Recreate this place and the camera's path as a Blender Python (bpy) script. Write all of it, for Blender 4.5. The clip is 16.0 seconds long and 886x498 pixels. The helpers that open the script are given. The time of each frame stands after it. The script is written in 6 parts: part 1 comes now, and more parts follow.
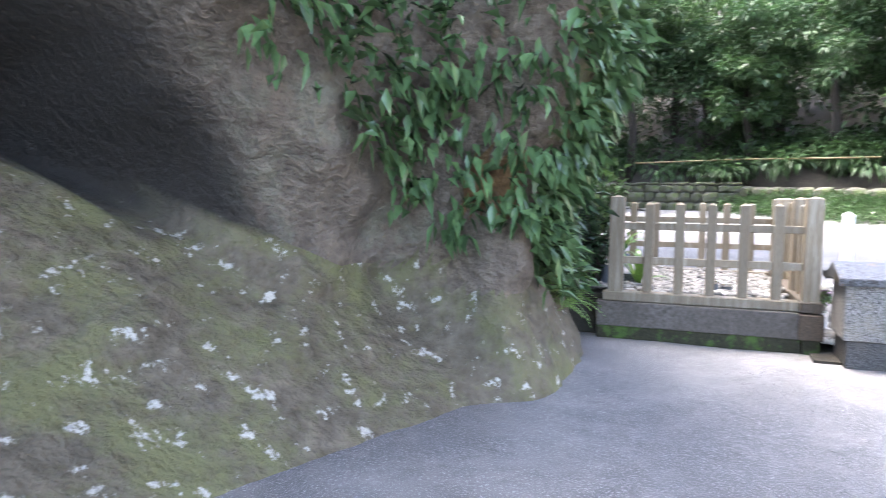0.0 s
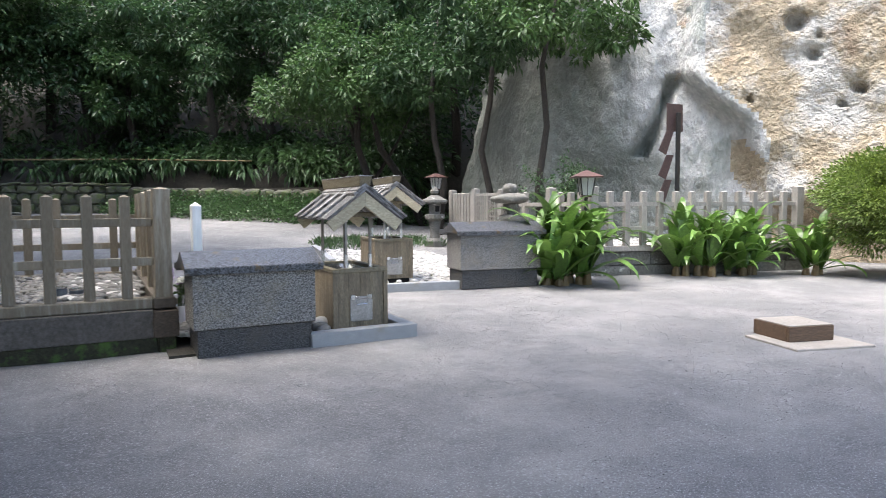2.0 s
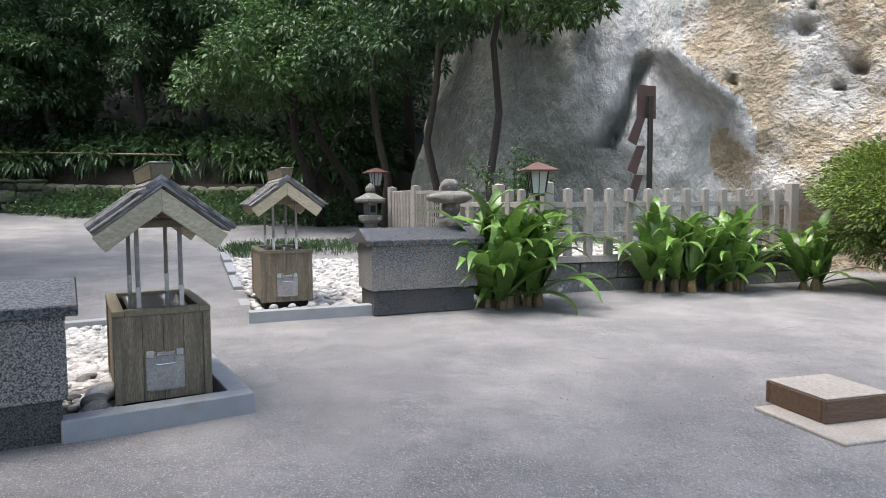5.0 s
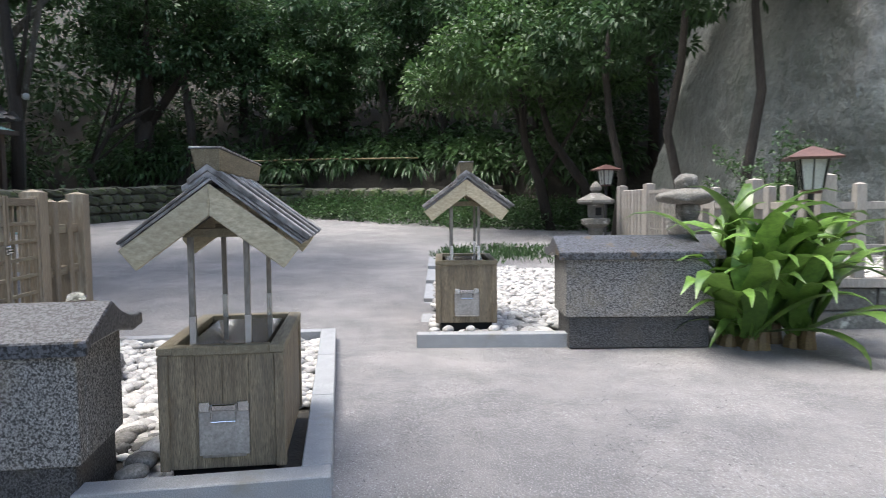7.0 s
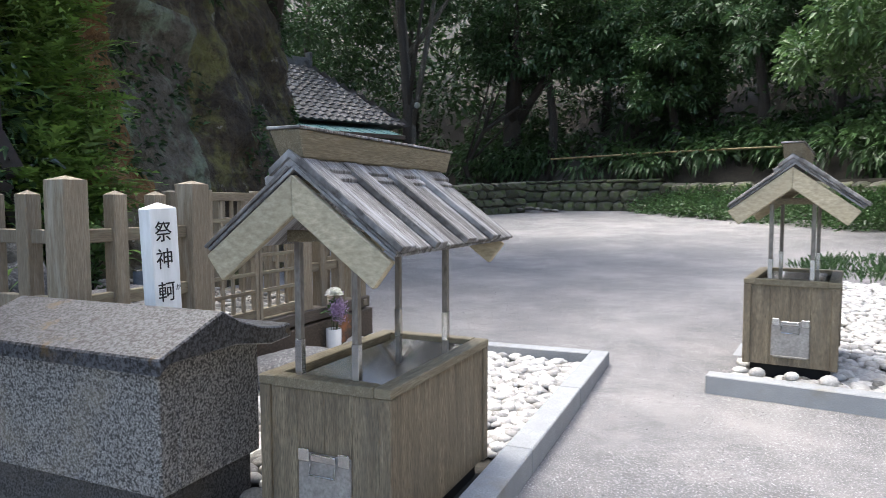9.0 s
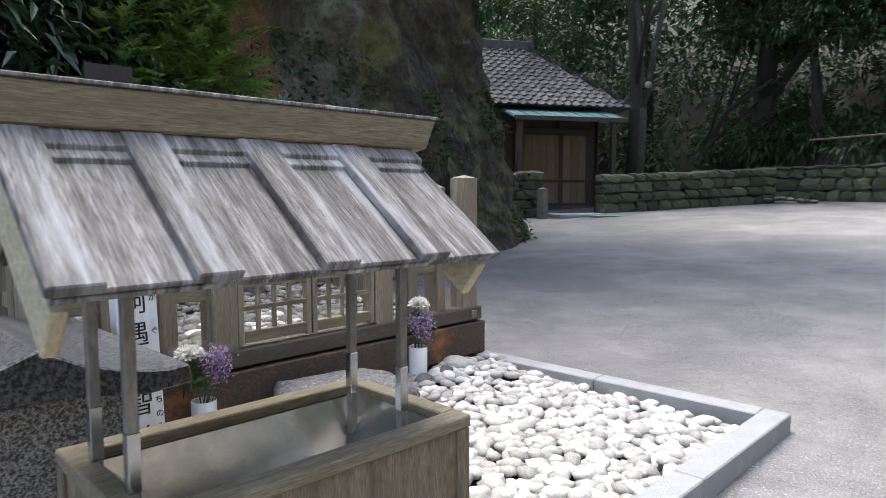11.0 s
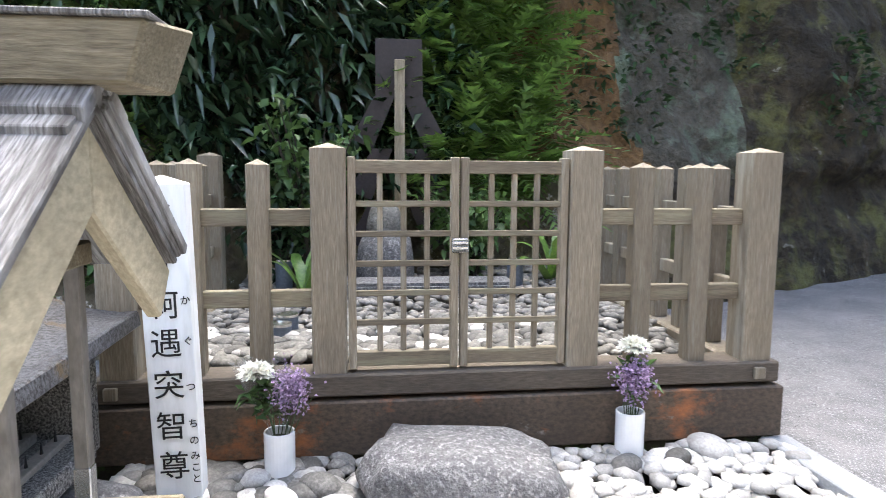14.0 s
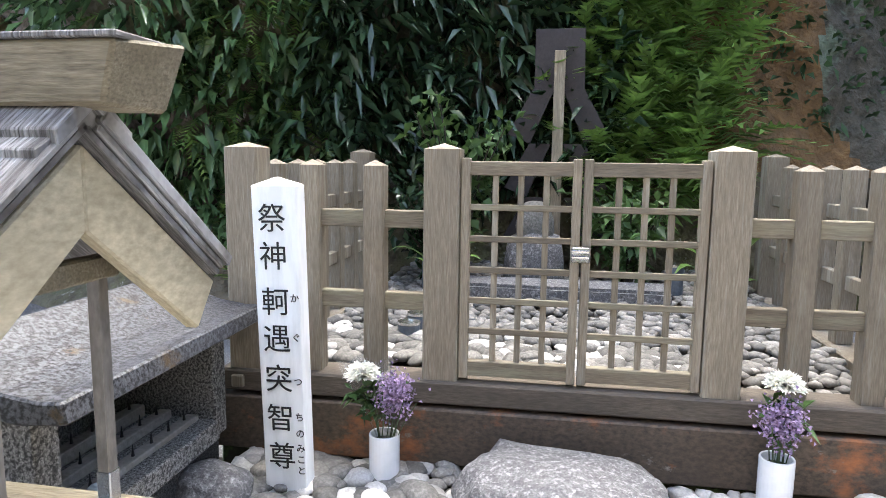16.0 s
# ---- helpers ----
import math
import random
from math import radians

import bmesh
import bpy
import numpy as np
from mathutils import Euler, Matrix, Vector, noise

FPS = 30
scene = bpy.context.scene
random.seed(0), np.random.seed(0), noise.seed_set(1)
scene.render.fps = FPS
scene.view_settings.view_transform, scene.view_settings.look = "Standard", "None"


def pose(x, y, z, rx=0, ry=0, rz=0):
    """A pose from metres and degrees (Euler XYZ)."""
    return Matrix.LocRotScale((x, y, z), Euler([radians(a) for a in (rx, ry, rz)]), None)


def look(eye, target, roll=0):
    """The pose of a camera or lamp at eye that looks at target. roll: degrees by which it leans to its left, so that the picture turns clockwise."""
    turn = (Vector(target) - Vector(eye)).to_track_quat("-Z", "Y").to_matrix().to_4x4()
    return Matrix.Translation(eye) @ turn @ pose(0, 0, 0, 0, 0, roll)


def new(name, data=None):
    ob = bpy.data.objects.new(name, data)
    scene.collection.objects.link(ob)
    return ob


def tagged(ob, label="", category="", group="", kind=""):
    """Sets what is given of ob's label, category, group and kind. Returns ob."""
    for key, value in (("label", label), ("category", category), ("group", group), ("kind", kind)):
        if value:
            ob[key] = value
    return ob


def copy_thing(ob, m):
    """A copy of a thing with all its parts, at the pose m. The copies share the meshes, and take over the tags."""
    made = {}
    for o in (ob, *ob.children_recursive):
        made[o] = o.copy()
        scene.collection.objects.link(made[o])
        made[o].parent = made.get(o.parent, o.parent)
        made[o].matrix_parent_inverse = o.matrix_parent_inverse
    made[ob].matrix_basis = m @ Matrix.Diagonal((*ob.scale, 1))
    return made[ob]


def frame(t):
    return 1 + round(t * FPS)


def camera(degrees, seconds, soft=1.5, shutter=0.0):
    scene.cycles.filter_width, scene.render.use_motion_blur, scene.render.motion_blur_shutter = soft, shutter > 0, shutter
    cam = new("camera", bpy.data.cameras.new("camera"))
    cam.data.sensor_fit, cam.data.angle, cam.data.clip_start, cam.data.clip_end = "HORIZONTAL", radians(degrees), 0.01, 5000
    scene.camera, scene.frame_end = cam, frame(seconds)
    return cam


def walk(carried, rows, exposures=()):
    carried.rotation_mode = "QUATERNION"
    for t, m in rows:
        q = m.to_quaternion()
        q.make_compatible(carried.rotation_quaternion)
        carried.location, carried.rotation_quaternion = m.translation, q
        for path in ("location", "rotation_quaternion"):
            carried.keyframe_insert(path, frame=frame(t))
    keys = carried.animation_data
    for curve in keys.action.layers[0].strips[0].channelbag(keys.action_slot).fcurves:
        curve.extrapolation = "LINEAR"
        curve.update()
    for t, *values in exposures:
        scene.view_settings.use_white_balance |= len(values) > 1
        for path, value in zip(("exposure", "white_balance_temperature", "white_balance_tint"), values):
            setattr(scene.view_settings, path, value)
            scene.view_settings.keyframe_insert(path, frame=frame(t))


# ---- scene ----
cam = camera(67.6, 16.0, soft=0.85, shutter=0.3)
PATH = [
    (0, (-0.773, -6.387, 1.294), (-1.523, -4.539, 1.142), 0.7),
    (0.5, (-0.88, -6.411, 1.301), (-1.194, -4.44, 1.162), 0.2),
    (1, (-0.69, -6.356, 1.255), (-0.526, -4.368, 1.121), 0.3),
    (1.5, (-0.465, -6.097, 1.193), (0.191, -4.212, 1.066), -0.3),
    (2, (-0.298, -5.855, 1.191), (0.586, -4.066, 1.057), -0.3),
    (2.5, (-0.087, -5.588, 1.201), (0.882, -3.844, 1.064), -0.2),
    (3, (0.189, -5.326, 1.175), (1.23, -3.625, 1.035), -0.3),
    (5.5, (1.519, -3.963, 1.228), (2.388, -2.167, 1.085), -0.3),
    (6, (1.76, -3.622, 1.221), (2.47, -1.758, 1.079), -0.3),
    (6.5, (2.043, -3.364, 1.218), (2.548, -1.434, 1.079), -0.2),
    (7, (2.261, -3.078, 1.209), (2.509, -1.098, 1.079), -0.5),
    (7.5, (2.433, -2.76, 1.195), (2.457, -0.764, 1.071), -0.1),
    (8, (2.63, -2.527, 1.192), (2.333, -0.553, 1.071), -0.2),
    (8.5, (2.768, -2.253, 1.21), (2.15, -0.355, 1.081), -0.0),
    (9, (2.948, -2.009, 1.215), (2.111, -0.198, 1.078), -0.1),
    (11.5, (3.144, -0.272, 1.243), (1.576, 0.958, 1.068), 0.2),
    (12, (3.046, 0.027, 1.261), (1.347, 1.067, 1.082), 0.4),
    (12.5, (3.013, 0.352, 1.249), (1.219, 1.218, 1.063), 0.1),
    (13, (2.879, 0.61, 1.242), (1.01, 1.294, 1.042), 0.2),
    (13.5, (2.746, 0.872, 1.238), (0.811, 1.329, 1.018), 0.2),
    (14, (2.652, 1.049, 1.242), (0.676, 1.253, 1.009), 0.4),
    (14.5, (2.508, 1.163, 1.255), (0.525, 1.195, 1.0), 0.5),
    (15, (2.512, 1.279, 1.272), (0.541, 1.07, 1.002), 0.6),
    (15.5, (2.527, 1.339, 1.293), (0.576, 0.987, 1.028), 0.6),
    (16, (2.501, 1.331, 1.289), (0.552, 0.966, 1.021), 0.7),
]
walk(cam, [(t, look(eye, target, roll)) for t, eye, target, roll in PATH], [(0, 3.75, 6500, 15), (0.5, 3.4, 6500, 15), (1.0, 3.1, 6500, 14), (1.6, 2.5, 6500, 11), (2.0, 2.2, 6500, 10), (3.0, 1.9, 6500, 10), (6.0, 1.8, 6500, 10),
                                                                           (7.5, 2.1, 6500, 10), (9.0, 2.2, 6500, 10), (11.5, 2.1, 6500, 10), (13.0, 2.5, 6500, 10), (14.5, 3.1, 6500, 10), (16, 3.05, 6500, 10)])

# ---- light ----
world = bpy.data.worlds.new("sky")
scene.world = world
world.use_nodes = True
wn = world.node_tree
sky = wn.nodes.new("ShaderNodeTexSky")
sky.sky_type = "NISHITA"
sky.sun_disc = False
sky.sun_elevation = radians(71)
sky.sun_rotation = radians(272)
sky.dust_density = 3.0
wn.links.new(sky.outputs["Color"], wn.nodes["Background"].inputs["Color"])
wn.nodes["Background"].inputs["Strength"].default_value = 0.15
sun_data = bpy.data.lights.new("sun", "SUN")
sun_data.energy = 1.5
sun_data.angle = radians(40)
sun_data.color = (1.0, 0.99, 0.96)
sun = new("sun", sun_data)
sun.matrix_world = look((-5.5, 1.2, 20), (1.5, 1, 0))


# ---- materials ----
def mat(name, base, dark=None, scale=8.0, rough=0.8, bump=0.3, fine=60.0, metal=0.0, stretch=None, amount=0.5, vary=0.0,
        island=False, spot=None, spot_scale=3.0, spot_edge=(0.5, 0.65), coat=0.0, spec=0.5, bump_dist=0.01, translucent=0.0, third=None, third_scale=0.8, third_edge=(0.5, 0.7),
        crag=0.0, pits=0.0):
    """A surface with two scales of noise, optional patches of two further colours, and a variation from piece to piece."""
    m = bpy.data.materials.new(name)
    m.use_nodes = True
    n, l = m.node_tree.nodes, m.node_tree.links
    bsdf = n["Principled BSDF"]
    co = n.new("ShaderNodeTexCoord")
    vec = co.outputs["Object"]
    if stretch:
        mp = n.new("ShaderNodeMapping")
        mp.inputs["Scale"].default_value = stretch
        l.new(vec, mp.inputs["Vector"])
        vec = mp.outputs["Vector"]

    def noise_tex(s, detail=4.0, rough_=0.6):
        t = n.new("ShaderNodeTexNoise")
        t.inputs["Scale"].default_value, t.inputs["Detail"].default_value, t.inputs["Roughness"].default_value = s, detail, rough_
        l.new(vec, t.inputs["Vector"])
        return t.outputs["Fac"]

    def ramp(fac, lo, hi):
        r = n.new("ShaderNodeMapRange")
        r.inputs["From Min"].default_value, r.inputs["From Max"].default_value = lo, hi
        r.clamp = True
        l.new(fac, r.inputs["Value"])
        return r.outputs["Result"]

    def mix(fac, a, b):
        x = n.new("ShaderNodeMix")
        x.data_type = "RGBA"
        if isinstance(fac, float):
            x.inputs[0].default_value = fac
        else:
            l.new(fac, x.inputs[0])
        for k, c in ((6, a), (7, b)):
            if isinstance(c, tuple):
                x.inputs[k].default_value = (*c, 1)
            else:
                l.new(c, x.inputs[k])
        return x.outputs[2]

    dark = dark or tuple(c * 0.6 for c in base)
    big = noise_tex(scale, 6.0)
    small = noise_tex(fine, 3.0)
    col = mix(ramp(big, 0.5 - 0.3 * amount, 0.5 + 0.3 * amount), dark, base)
    col = mix(ramp(small, 0.3, 0.75), tuple(c * 0.75 for c in dark), col) if amount > 0.3 else col
    if spot:
        col = mix(ramp(noise_tex(spot_scale, 7.0, 0.7), *spot_edge), col, spot)
    if third:
        col = mix(ramp(noise_tex(third_scale, 8.0, 0.7), *third_edge), col, third)
    if vary:
        src = n.new("ShaderNodeNewGeometry").outputs["Random Per Island"] if island else n.new("ShaderNodeObjectInfo").outputs["Random"]
        hs = n.new("ShaderNodeHueSaturation")
        l.new(ramp(src, 0.0, 1.0), hs.inputs["Value"])
        rr = hs.inputs["Value"].links[0].from_node
        rr.inputs["To Min"].default_value, rr.inputs["To Max"].default_value = 1 - vary, 1 + vary
        l.new(col, hs.inputs["Color"])
        col = hs.outputs["Color"]
    l.new(col, bsdf.inputs["Base Color"])
    bsdf.inputs["Roughness"].default_value = rough
    bsdf.inputs["Metallic"].default_value = metal
    bsdf.inputs["Specular IOR Level"].default_value = spec
    bsdf.inputs["Coat Weight"].default_value = coat
    if translucent:
        tr = n.new("ShaderNodeBsdfTranslucent")
        l.new(col, tr.inputs["Color"])
        ms = n.new("ShaderNodeMixShader")
        ms.inputs[0].default_value = translucent
        l.new(bsdf.outputs[0], ms.inputs[1])
        l.new(tr.outputs[0], ms.inputs[2])
        l.new(ms.outputs[0], n["Material Output"].inputs["Surface"])
    if bump:
        b = n.new("ShaderNodeBump")
        b.inputs["Strength"].default_value, b.inputs["Distance"].default_value = bump, bump_dist
        add = n.new("ShaderNodeMath")
        add.operation = "ADD"
        l.new(big, add.inputs[0])
        l.new(small, add.inputs[1])
        height = add.outputs[0]

        def plus(value, weight):
            ma = n.new("ShaderNodeMath")
            ma.operation = "MULTIPLY_ADD"
            ma.inputs[1].default_value = weight
            l.new(value, ma.inputs[0])
            l.new(height, ma.inputs[2])
            return ma.outputs[0]

        if crag:
            height = plus(noise_tex(crag, 10.0, 0.65), 0.9)
        if pits:
            vo = n.new("ShaderNodeTexVoronoi")
            vo.inputs["Scale"].default_value = pits
            l.new(vec, vo.inputs["Vector"])
            height = plus(ramp(vo.outputs["Distance"], 0.08, 0.32), 0.25)
        l.new(height, b.inputs["Height"])
        l.new(b.outputs["Normal"], bsdf.inputs["Normal"])
    return m


M_GRAVEL = mat("gravel", (0.215, 0.211, 0.212), (0.128, 0.125, 0.126), scale=5.5, fine=85, rough=0.95, bump=0.7, bump_dist=0.012, amount=0.8,
               spot=(0.255, 0.243, 0.234), spot_scale=0.75, spot_edge=(0.44, 0.72), third=(0.42, 0.415, 0.41), third_scale=120, third_edge=(0.55, 0.62), crag=42.0)
M_GRANITE = mat("granite", (0.62, 0.60, 0.56), (0.05, 0.048, 0.045), scale=110, fine=300, rough=0.85, bump=0.5, bump_dist=0.003, amount=0.32,
                spot=(0.25, 0.215, 0.155), spot_scale=2.6, spot_edge=(0.52, 0.9))
M_GRANITE_DARK = mat("granite_dark", (0.19, 0.188, 0.185), (0.012, 0.012, 0.012), scale=105, fine=300, rough=0.7, bump=0.5, bump_dist=0.003, amount=0.32,
                     spot=(0.07, 0.062, 0.05), spot_scale=2.6, spot_edge=(0.55, 0.75))
M_SLAB = mat("dark_slab_granite", (0.095, 0.099, 0.11), (0.006, 0.006, 0.007), scale=80, fine=240, rough=0.42, bump=0.5, bump_dist=0.003, amount=0.28,
             spot=(0.085, 0.056, 0.024), spot_scale=3.0, spot_edge=(0.57, 0.62), third=(0.010, 0.009, 0.009), third_scale=16, third_edge=(0.59, 0.62))
M_KERB = mat("kerb_stone", (0.40, 0.41, 0.41), (0.27, 0.28, 0.29), scale=9, fine=180, rough=0.8, bump=0.2, amount=0.8, bump_dist=0.003,
             spot=(0.22, 0.20, 0.16), spot_scale=2.5, spot_edge=(0.58, 0.8))
M_WOOD_BOX = mat("box_wood", (0.41, 0.335, 0.22), (0.12, 0.094, 0.06), scale=3.4, fine=30, rough=0.7, bump=0.45, stretch=(9, 9, 0.9), amount=0.7, bump_dist=0.004,
                 spot=(0.12, 0.10, 0.07), spot_scale=1.2, spot_edge=(0.56, 0.72))
M_WOOD_LID = mat("rim_wood", (0.36, 0.32, 0.225), (0.16, 0.13, 0.08), scale=4, fine=26, rough=0.75, bump=0.45, stretch=(9, 0.9, 9), amount=0.8, bump_dist=0.004, vary=0.12)
M_WOOD_ROOF = mat("roof_wood", (0.50, 0.49, 0.475), (0.06, 0.052, 0.046), scale=3.6, fine=26, rough=0.75, bump=0.9, stretch=(0.7, 10, 0.7), amount=0.6, bump_dist=0.006, vary=0.2,
                  spot=(0.52, 0.53, 0.55), spot_scale=1.1, spot_edge=(0.52, 0.7))
M_WOOD_FENCE = mat("fence_wood", (0.315, 0.267, 0.195), (0.195, 0.158, 0.11), scale=3, fine=24, rough=0.8, bump=0.35, stretch=(9, 9, 0.8), amount=0.9, bump_dist=0.003, vary=0.18,
                   spot=(0.38, 0.36, 0.30), spot_scale=2.0, spot_edge=(0.5, 0.8))
M_WOOD_FENCE_H = mat("fence_rail_wood", (0.275, 0.232, 0.165), (0.145, 0.115, 0.078), scale=4, fine=24, rough=0.8, bump=0.35, stretch=(9, 0.8, 9), amount=0.9, bump_dist=0.003, vary=0.15,
                     spot=(0.24, 0.23, 0.15), spot_scale=2.0, spot_edge=(0.5, 0.8))
M_WOOD_GREY = mat("grey_fence_wood", (0.43, 0.405, 0.365), (0.24, 0.22, 0.195), scale=4, fine=24, rough=0.85, bump=0.35, stretch=(9, 9, 0.8), amount=0.9, bump_dist=0.003, vary=0.12)
M_SILL = mat("sill_wood", (0.16, 0.13, 0.10), (0.075, 0.06, 0.045), scale=3, fine=30, rough=0.8, bump=0.4, stretch=(6, 0.8, 6), amount=0.9, bump_dist=0.004)
M_BARGE = mat("pale_board", (0.60, 0.53, 0.375), (0.42, 0.36, 0.24), scale=3, fine=20, rough=0.75, bump=0.3, stretch=(2, 9, 4), amount=0.8, bump_dist=0.003, vary=0.1)
M_BASE_BOARD = mat("base_board", (0.165, 0.122, 0.083), (0.06, 0.045, 0.033), scale=2.2, fine=40, rough=0.8, bump=0.4, amount=0.8, bump_dist=0.004, stretch=(1, 1, 1.6),
                   spot=(0.33, 0.12, 0.04), spot_scale=2.0, spot_edge=(0.55, 0.68), third=(0.22, 0.21, 0.18), third_scale=6.0, third_edge=(0.62, 0.7))
M_PEBBLE = mat("white_pebble", (0.66, 0.65, 0.615), (0.45, 0.43, 0.40), scale=10, fine=90, rough=0.6, bump=0.1, amount=0.9, vary=0.32, bump_dist=0.003)
M_PEBBLE_D = mat("grey_pebble", (0.26, 0.25, 0.23), (0.10, 0.095, 0.085), scale=22, fine=90, rough=0.7, bump=0.15, amount=0.9, vary=0.5, bump_dist=0.003)
M_PEBBLES_GREY = mat("grey_pebbles_far", (0.30, 0.29, 0.27), (0.14, 0.13, 0.115), scale=10, fine=90, rough=0.7, bump=0.1, amount=0.9, vary=0.55, island=True)
M_PEBBLES_JOINED = mat("white_pebbles_far", (0.64, 0.63, 0.60), (0.44, 0.42, 0.39), scale=10, fine=90, rough=0.6, bump=0.1, amount=0.9, vary=0.4, island=True)
M_SOIL = mat("damp_soil", (0.07, 0.06, 0.045), (0.03, 0.027, 0.02), scale=8, fine=60, rough=0.95, bump=0.6)
M_BOULDER = mat("boulder", (0.27, 0.265, 0.262), (0.09, 0.088, 0.09), scale=26, fine=110, rough=0.85, bump=0.7, amount=0.6, bump_dist=0.010,
                spot=(0.35, 0.345, 0.34), spot_scale=48, spot_edge=(0.52, 0.68), third=(0.10, 0.11, 0.04), third_scale=3.0, third_edge=(0.66, 0.76), crag=24.0)
M_STEEL = mat("steel", (0.64, 0.64, 0.62), (0.50, 0.50, 0.49), scale=12, fine=90, rough=0.24, bump=0.05, metal=0.95, amount=0.28)
M_STEEL_BRIGHT = mat("bright_steel", (0.72, 0.72, 0.72), (0.6, 0.6, 0.6), scale=20, fine=90, rough=0.18, bump=0.03, metal=1.0, amount=0.6)
M_POLE = mat("pole_steel", (0.36, 0.34, 0.31), (0.20, 0.18, 0.155), scale=9, fine=60, rough=0.45, bump=0.1, metal=0.4, stretch=(1, 1, 0.4), amount=0.7)
M_HATCH = mat("hatch_sheet", (0.46, 0.44, 0.41), (0.30, 0.28, 0.26), scale=9, fine=70, rough=0.5, bump=0.1, metal=0.35, amount=0.7)
# black that paints shade: under the boxes and in the lantern's opening
M_BLACK = mat("gap_shade", (0.012, 0.011, 0.01), (0.006, 0.006, 0.006), rough=0.9, bump=0)
M_PLAQUE = mat("plaque_plate", (0.050, 0.040, 0.045), (0.03, 0.026, 0.03), scale=3, fine=50, rough=0.55, bump=0.1, amount=0.8)
M_PLAQUE_R = mat("rusty_plate", (0.105, 0.062, 0.055), (0.06, 0.036, 0.034), scale=3, fine=40, rough=0.6, bump=0.15, amount=0.8)
M_POLE_WOOD = mat("pale_pole_wood", (0.52, 0.45, 0.33), (0.3, 0.25, 0.18), scale=4, fine=24, rough=0.8, bump=0.3, stretch=(9, 9, 0.7))
M_WHITE_PAINT = mat("white_paint", (0.84, 0.85, 0.84), (0.74, 0.75, 0.73), scale=5, fine=60, rough=0.6, bump=0.1, amount=0.28, stretch=(4, 4, 0.8), bump_dist=0.003,
                    spot=(0.5, 0.48, 0.41), spot_scale=3.0, spot_edge=(0.66, 0.85))
M_INK = mat("black_ink", (0.012, 0.012, 0.014), (0.008, 0.008, 0.008), rough=0.6, bump=0)
M_CERAMIC = mat("white_ceramic", (0.86, 0.87, 0.87), (0.80, 0.81, 0.81), scale=6, fine=40, rough=0.22, bump=0.0, coat=0.3, amount=0.2)
M_PETAL_W = mat("white_petal", (0.92, 0.91, 0.86), (0.84, 0.84, 0.76), scale=20, rough=0.7, bump=0, amount=0.2, translucent=0.3)
M_PETAL_P = mat("purple_petal", (0.55, 0.42, 0.60), (0.38, 0.27, 0.44), scale=30, rough=0.75, bump=0, vary=0.35, island=True, translucent=0.2)
M_STEM = mat("stem", (0.09, 0.14, 0.05), (0.05, 0.08, 0.03), rough=0.6, bump=0)
M_CLEAR = mat("cellophane", (0.8, 0.85, 0.85), rough=0.15, bump=0)
M_CLEAR.node_tree.nodes["Principled BSDF"].inputs["Alpha"].default_value = 0.16
M_PVC = mat("grey_plastic_pipe", (0.14, 0.17, 0.20), (0.10, 0.12, 0.15), rough=0.5, bump=0.05)
M_CLIFF = mat("pale_cliff", (0.72, 0.705, 0.665), (0.50, 0.488, 0.46), scale=1.1, fine=6, rough=0.95, bump=1.0, bump_dist=0.10, amount=0.9, stretch=(1, 1, 0.6),
              spot=(0.32, 0.335, 0.30), spot_scale=0.6, spot_edge=(0.5, 0.62), third=(0.13, 0.125, 0.12), third_scale=0.55, third_edge=(0.6, 0.74), crag=3.0)
M_CLIFF_TAN = mat("tan_cliff", (0.61, 0.51, 0.36), (0.40, 0.32, 0.215), scale=1.6, fine=8, rough=0.95, bump=1.0, bump_dist=0.10, amount=0.9,
                  spot=(0.56, 0.53, 0.48), spot_scale=0.55, spot_edge=(0.5, 0.62), third=(0.23, 0.145, 0.095), third_scale=0.5, third_edge=(0.58, 0.72), crag=4.0, pits=9.0)
M_ROCK = mat("mossy_rock", (0.255, 0.21, 0.16), (0.11, 0.096, 0.066), scale=1.9, fine=9, rough=0.95, bump=1.0, bump_dist=0.07, amount=0.9,
             spot=(0.15, 0.15, 0.07), spot_scale=1.6, spot_edge=(0.45, 0.62), third=(0.50, 0.49, 0.45), third_scale=6.5, third_edge=(0.59, 0.64), crag=5.0)
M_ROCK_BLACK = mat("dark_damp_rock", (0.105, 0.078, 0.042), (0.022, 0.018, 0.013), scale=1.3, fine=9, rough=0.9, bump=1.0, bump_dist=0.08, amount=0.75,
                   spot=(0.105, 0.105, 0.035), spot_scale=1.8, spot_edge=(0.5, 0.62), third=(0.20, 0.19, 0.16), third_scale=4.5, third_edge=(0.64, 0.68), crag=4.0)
M_ROCK_ORANGE = mat("orange_rock", (0.30, 0.175, 0.07), (0.15, 0.09, 0.045), scale=3, fine=14, rough=0.95, bump=1.0, bump_dist=0.04, amount=0.9, crag=6.0)
M_ROCK_GREEN = mat("green_grey_rock", (0.155, 0.14, 0.11), (0.075, 0.068, 0.052), scale=3, fine=14, rough=0.95, bump=1.0, bump_dist=0.06, amount=0.9,
                   spot=(0.165, 0.205, 0.15), spot_scale=1.2, spot_edge=(0.5, 0.62), crag=5.0)
M_ROCK_PALE = mat("pale_overhang_rock", (0.28, 0.228, 0.18), (0.14, 0.113, 0.086), scale=2.2, fine=12, rough=0.95, bump=1.0, bump_dist=0.06, amount=0.9,
                  spot=(0.19, 0.185, 0.14), spot_scale=1.4, spot_edge=(0.55, 0.7), crag=6.0)
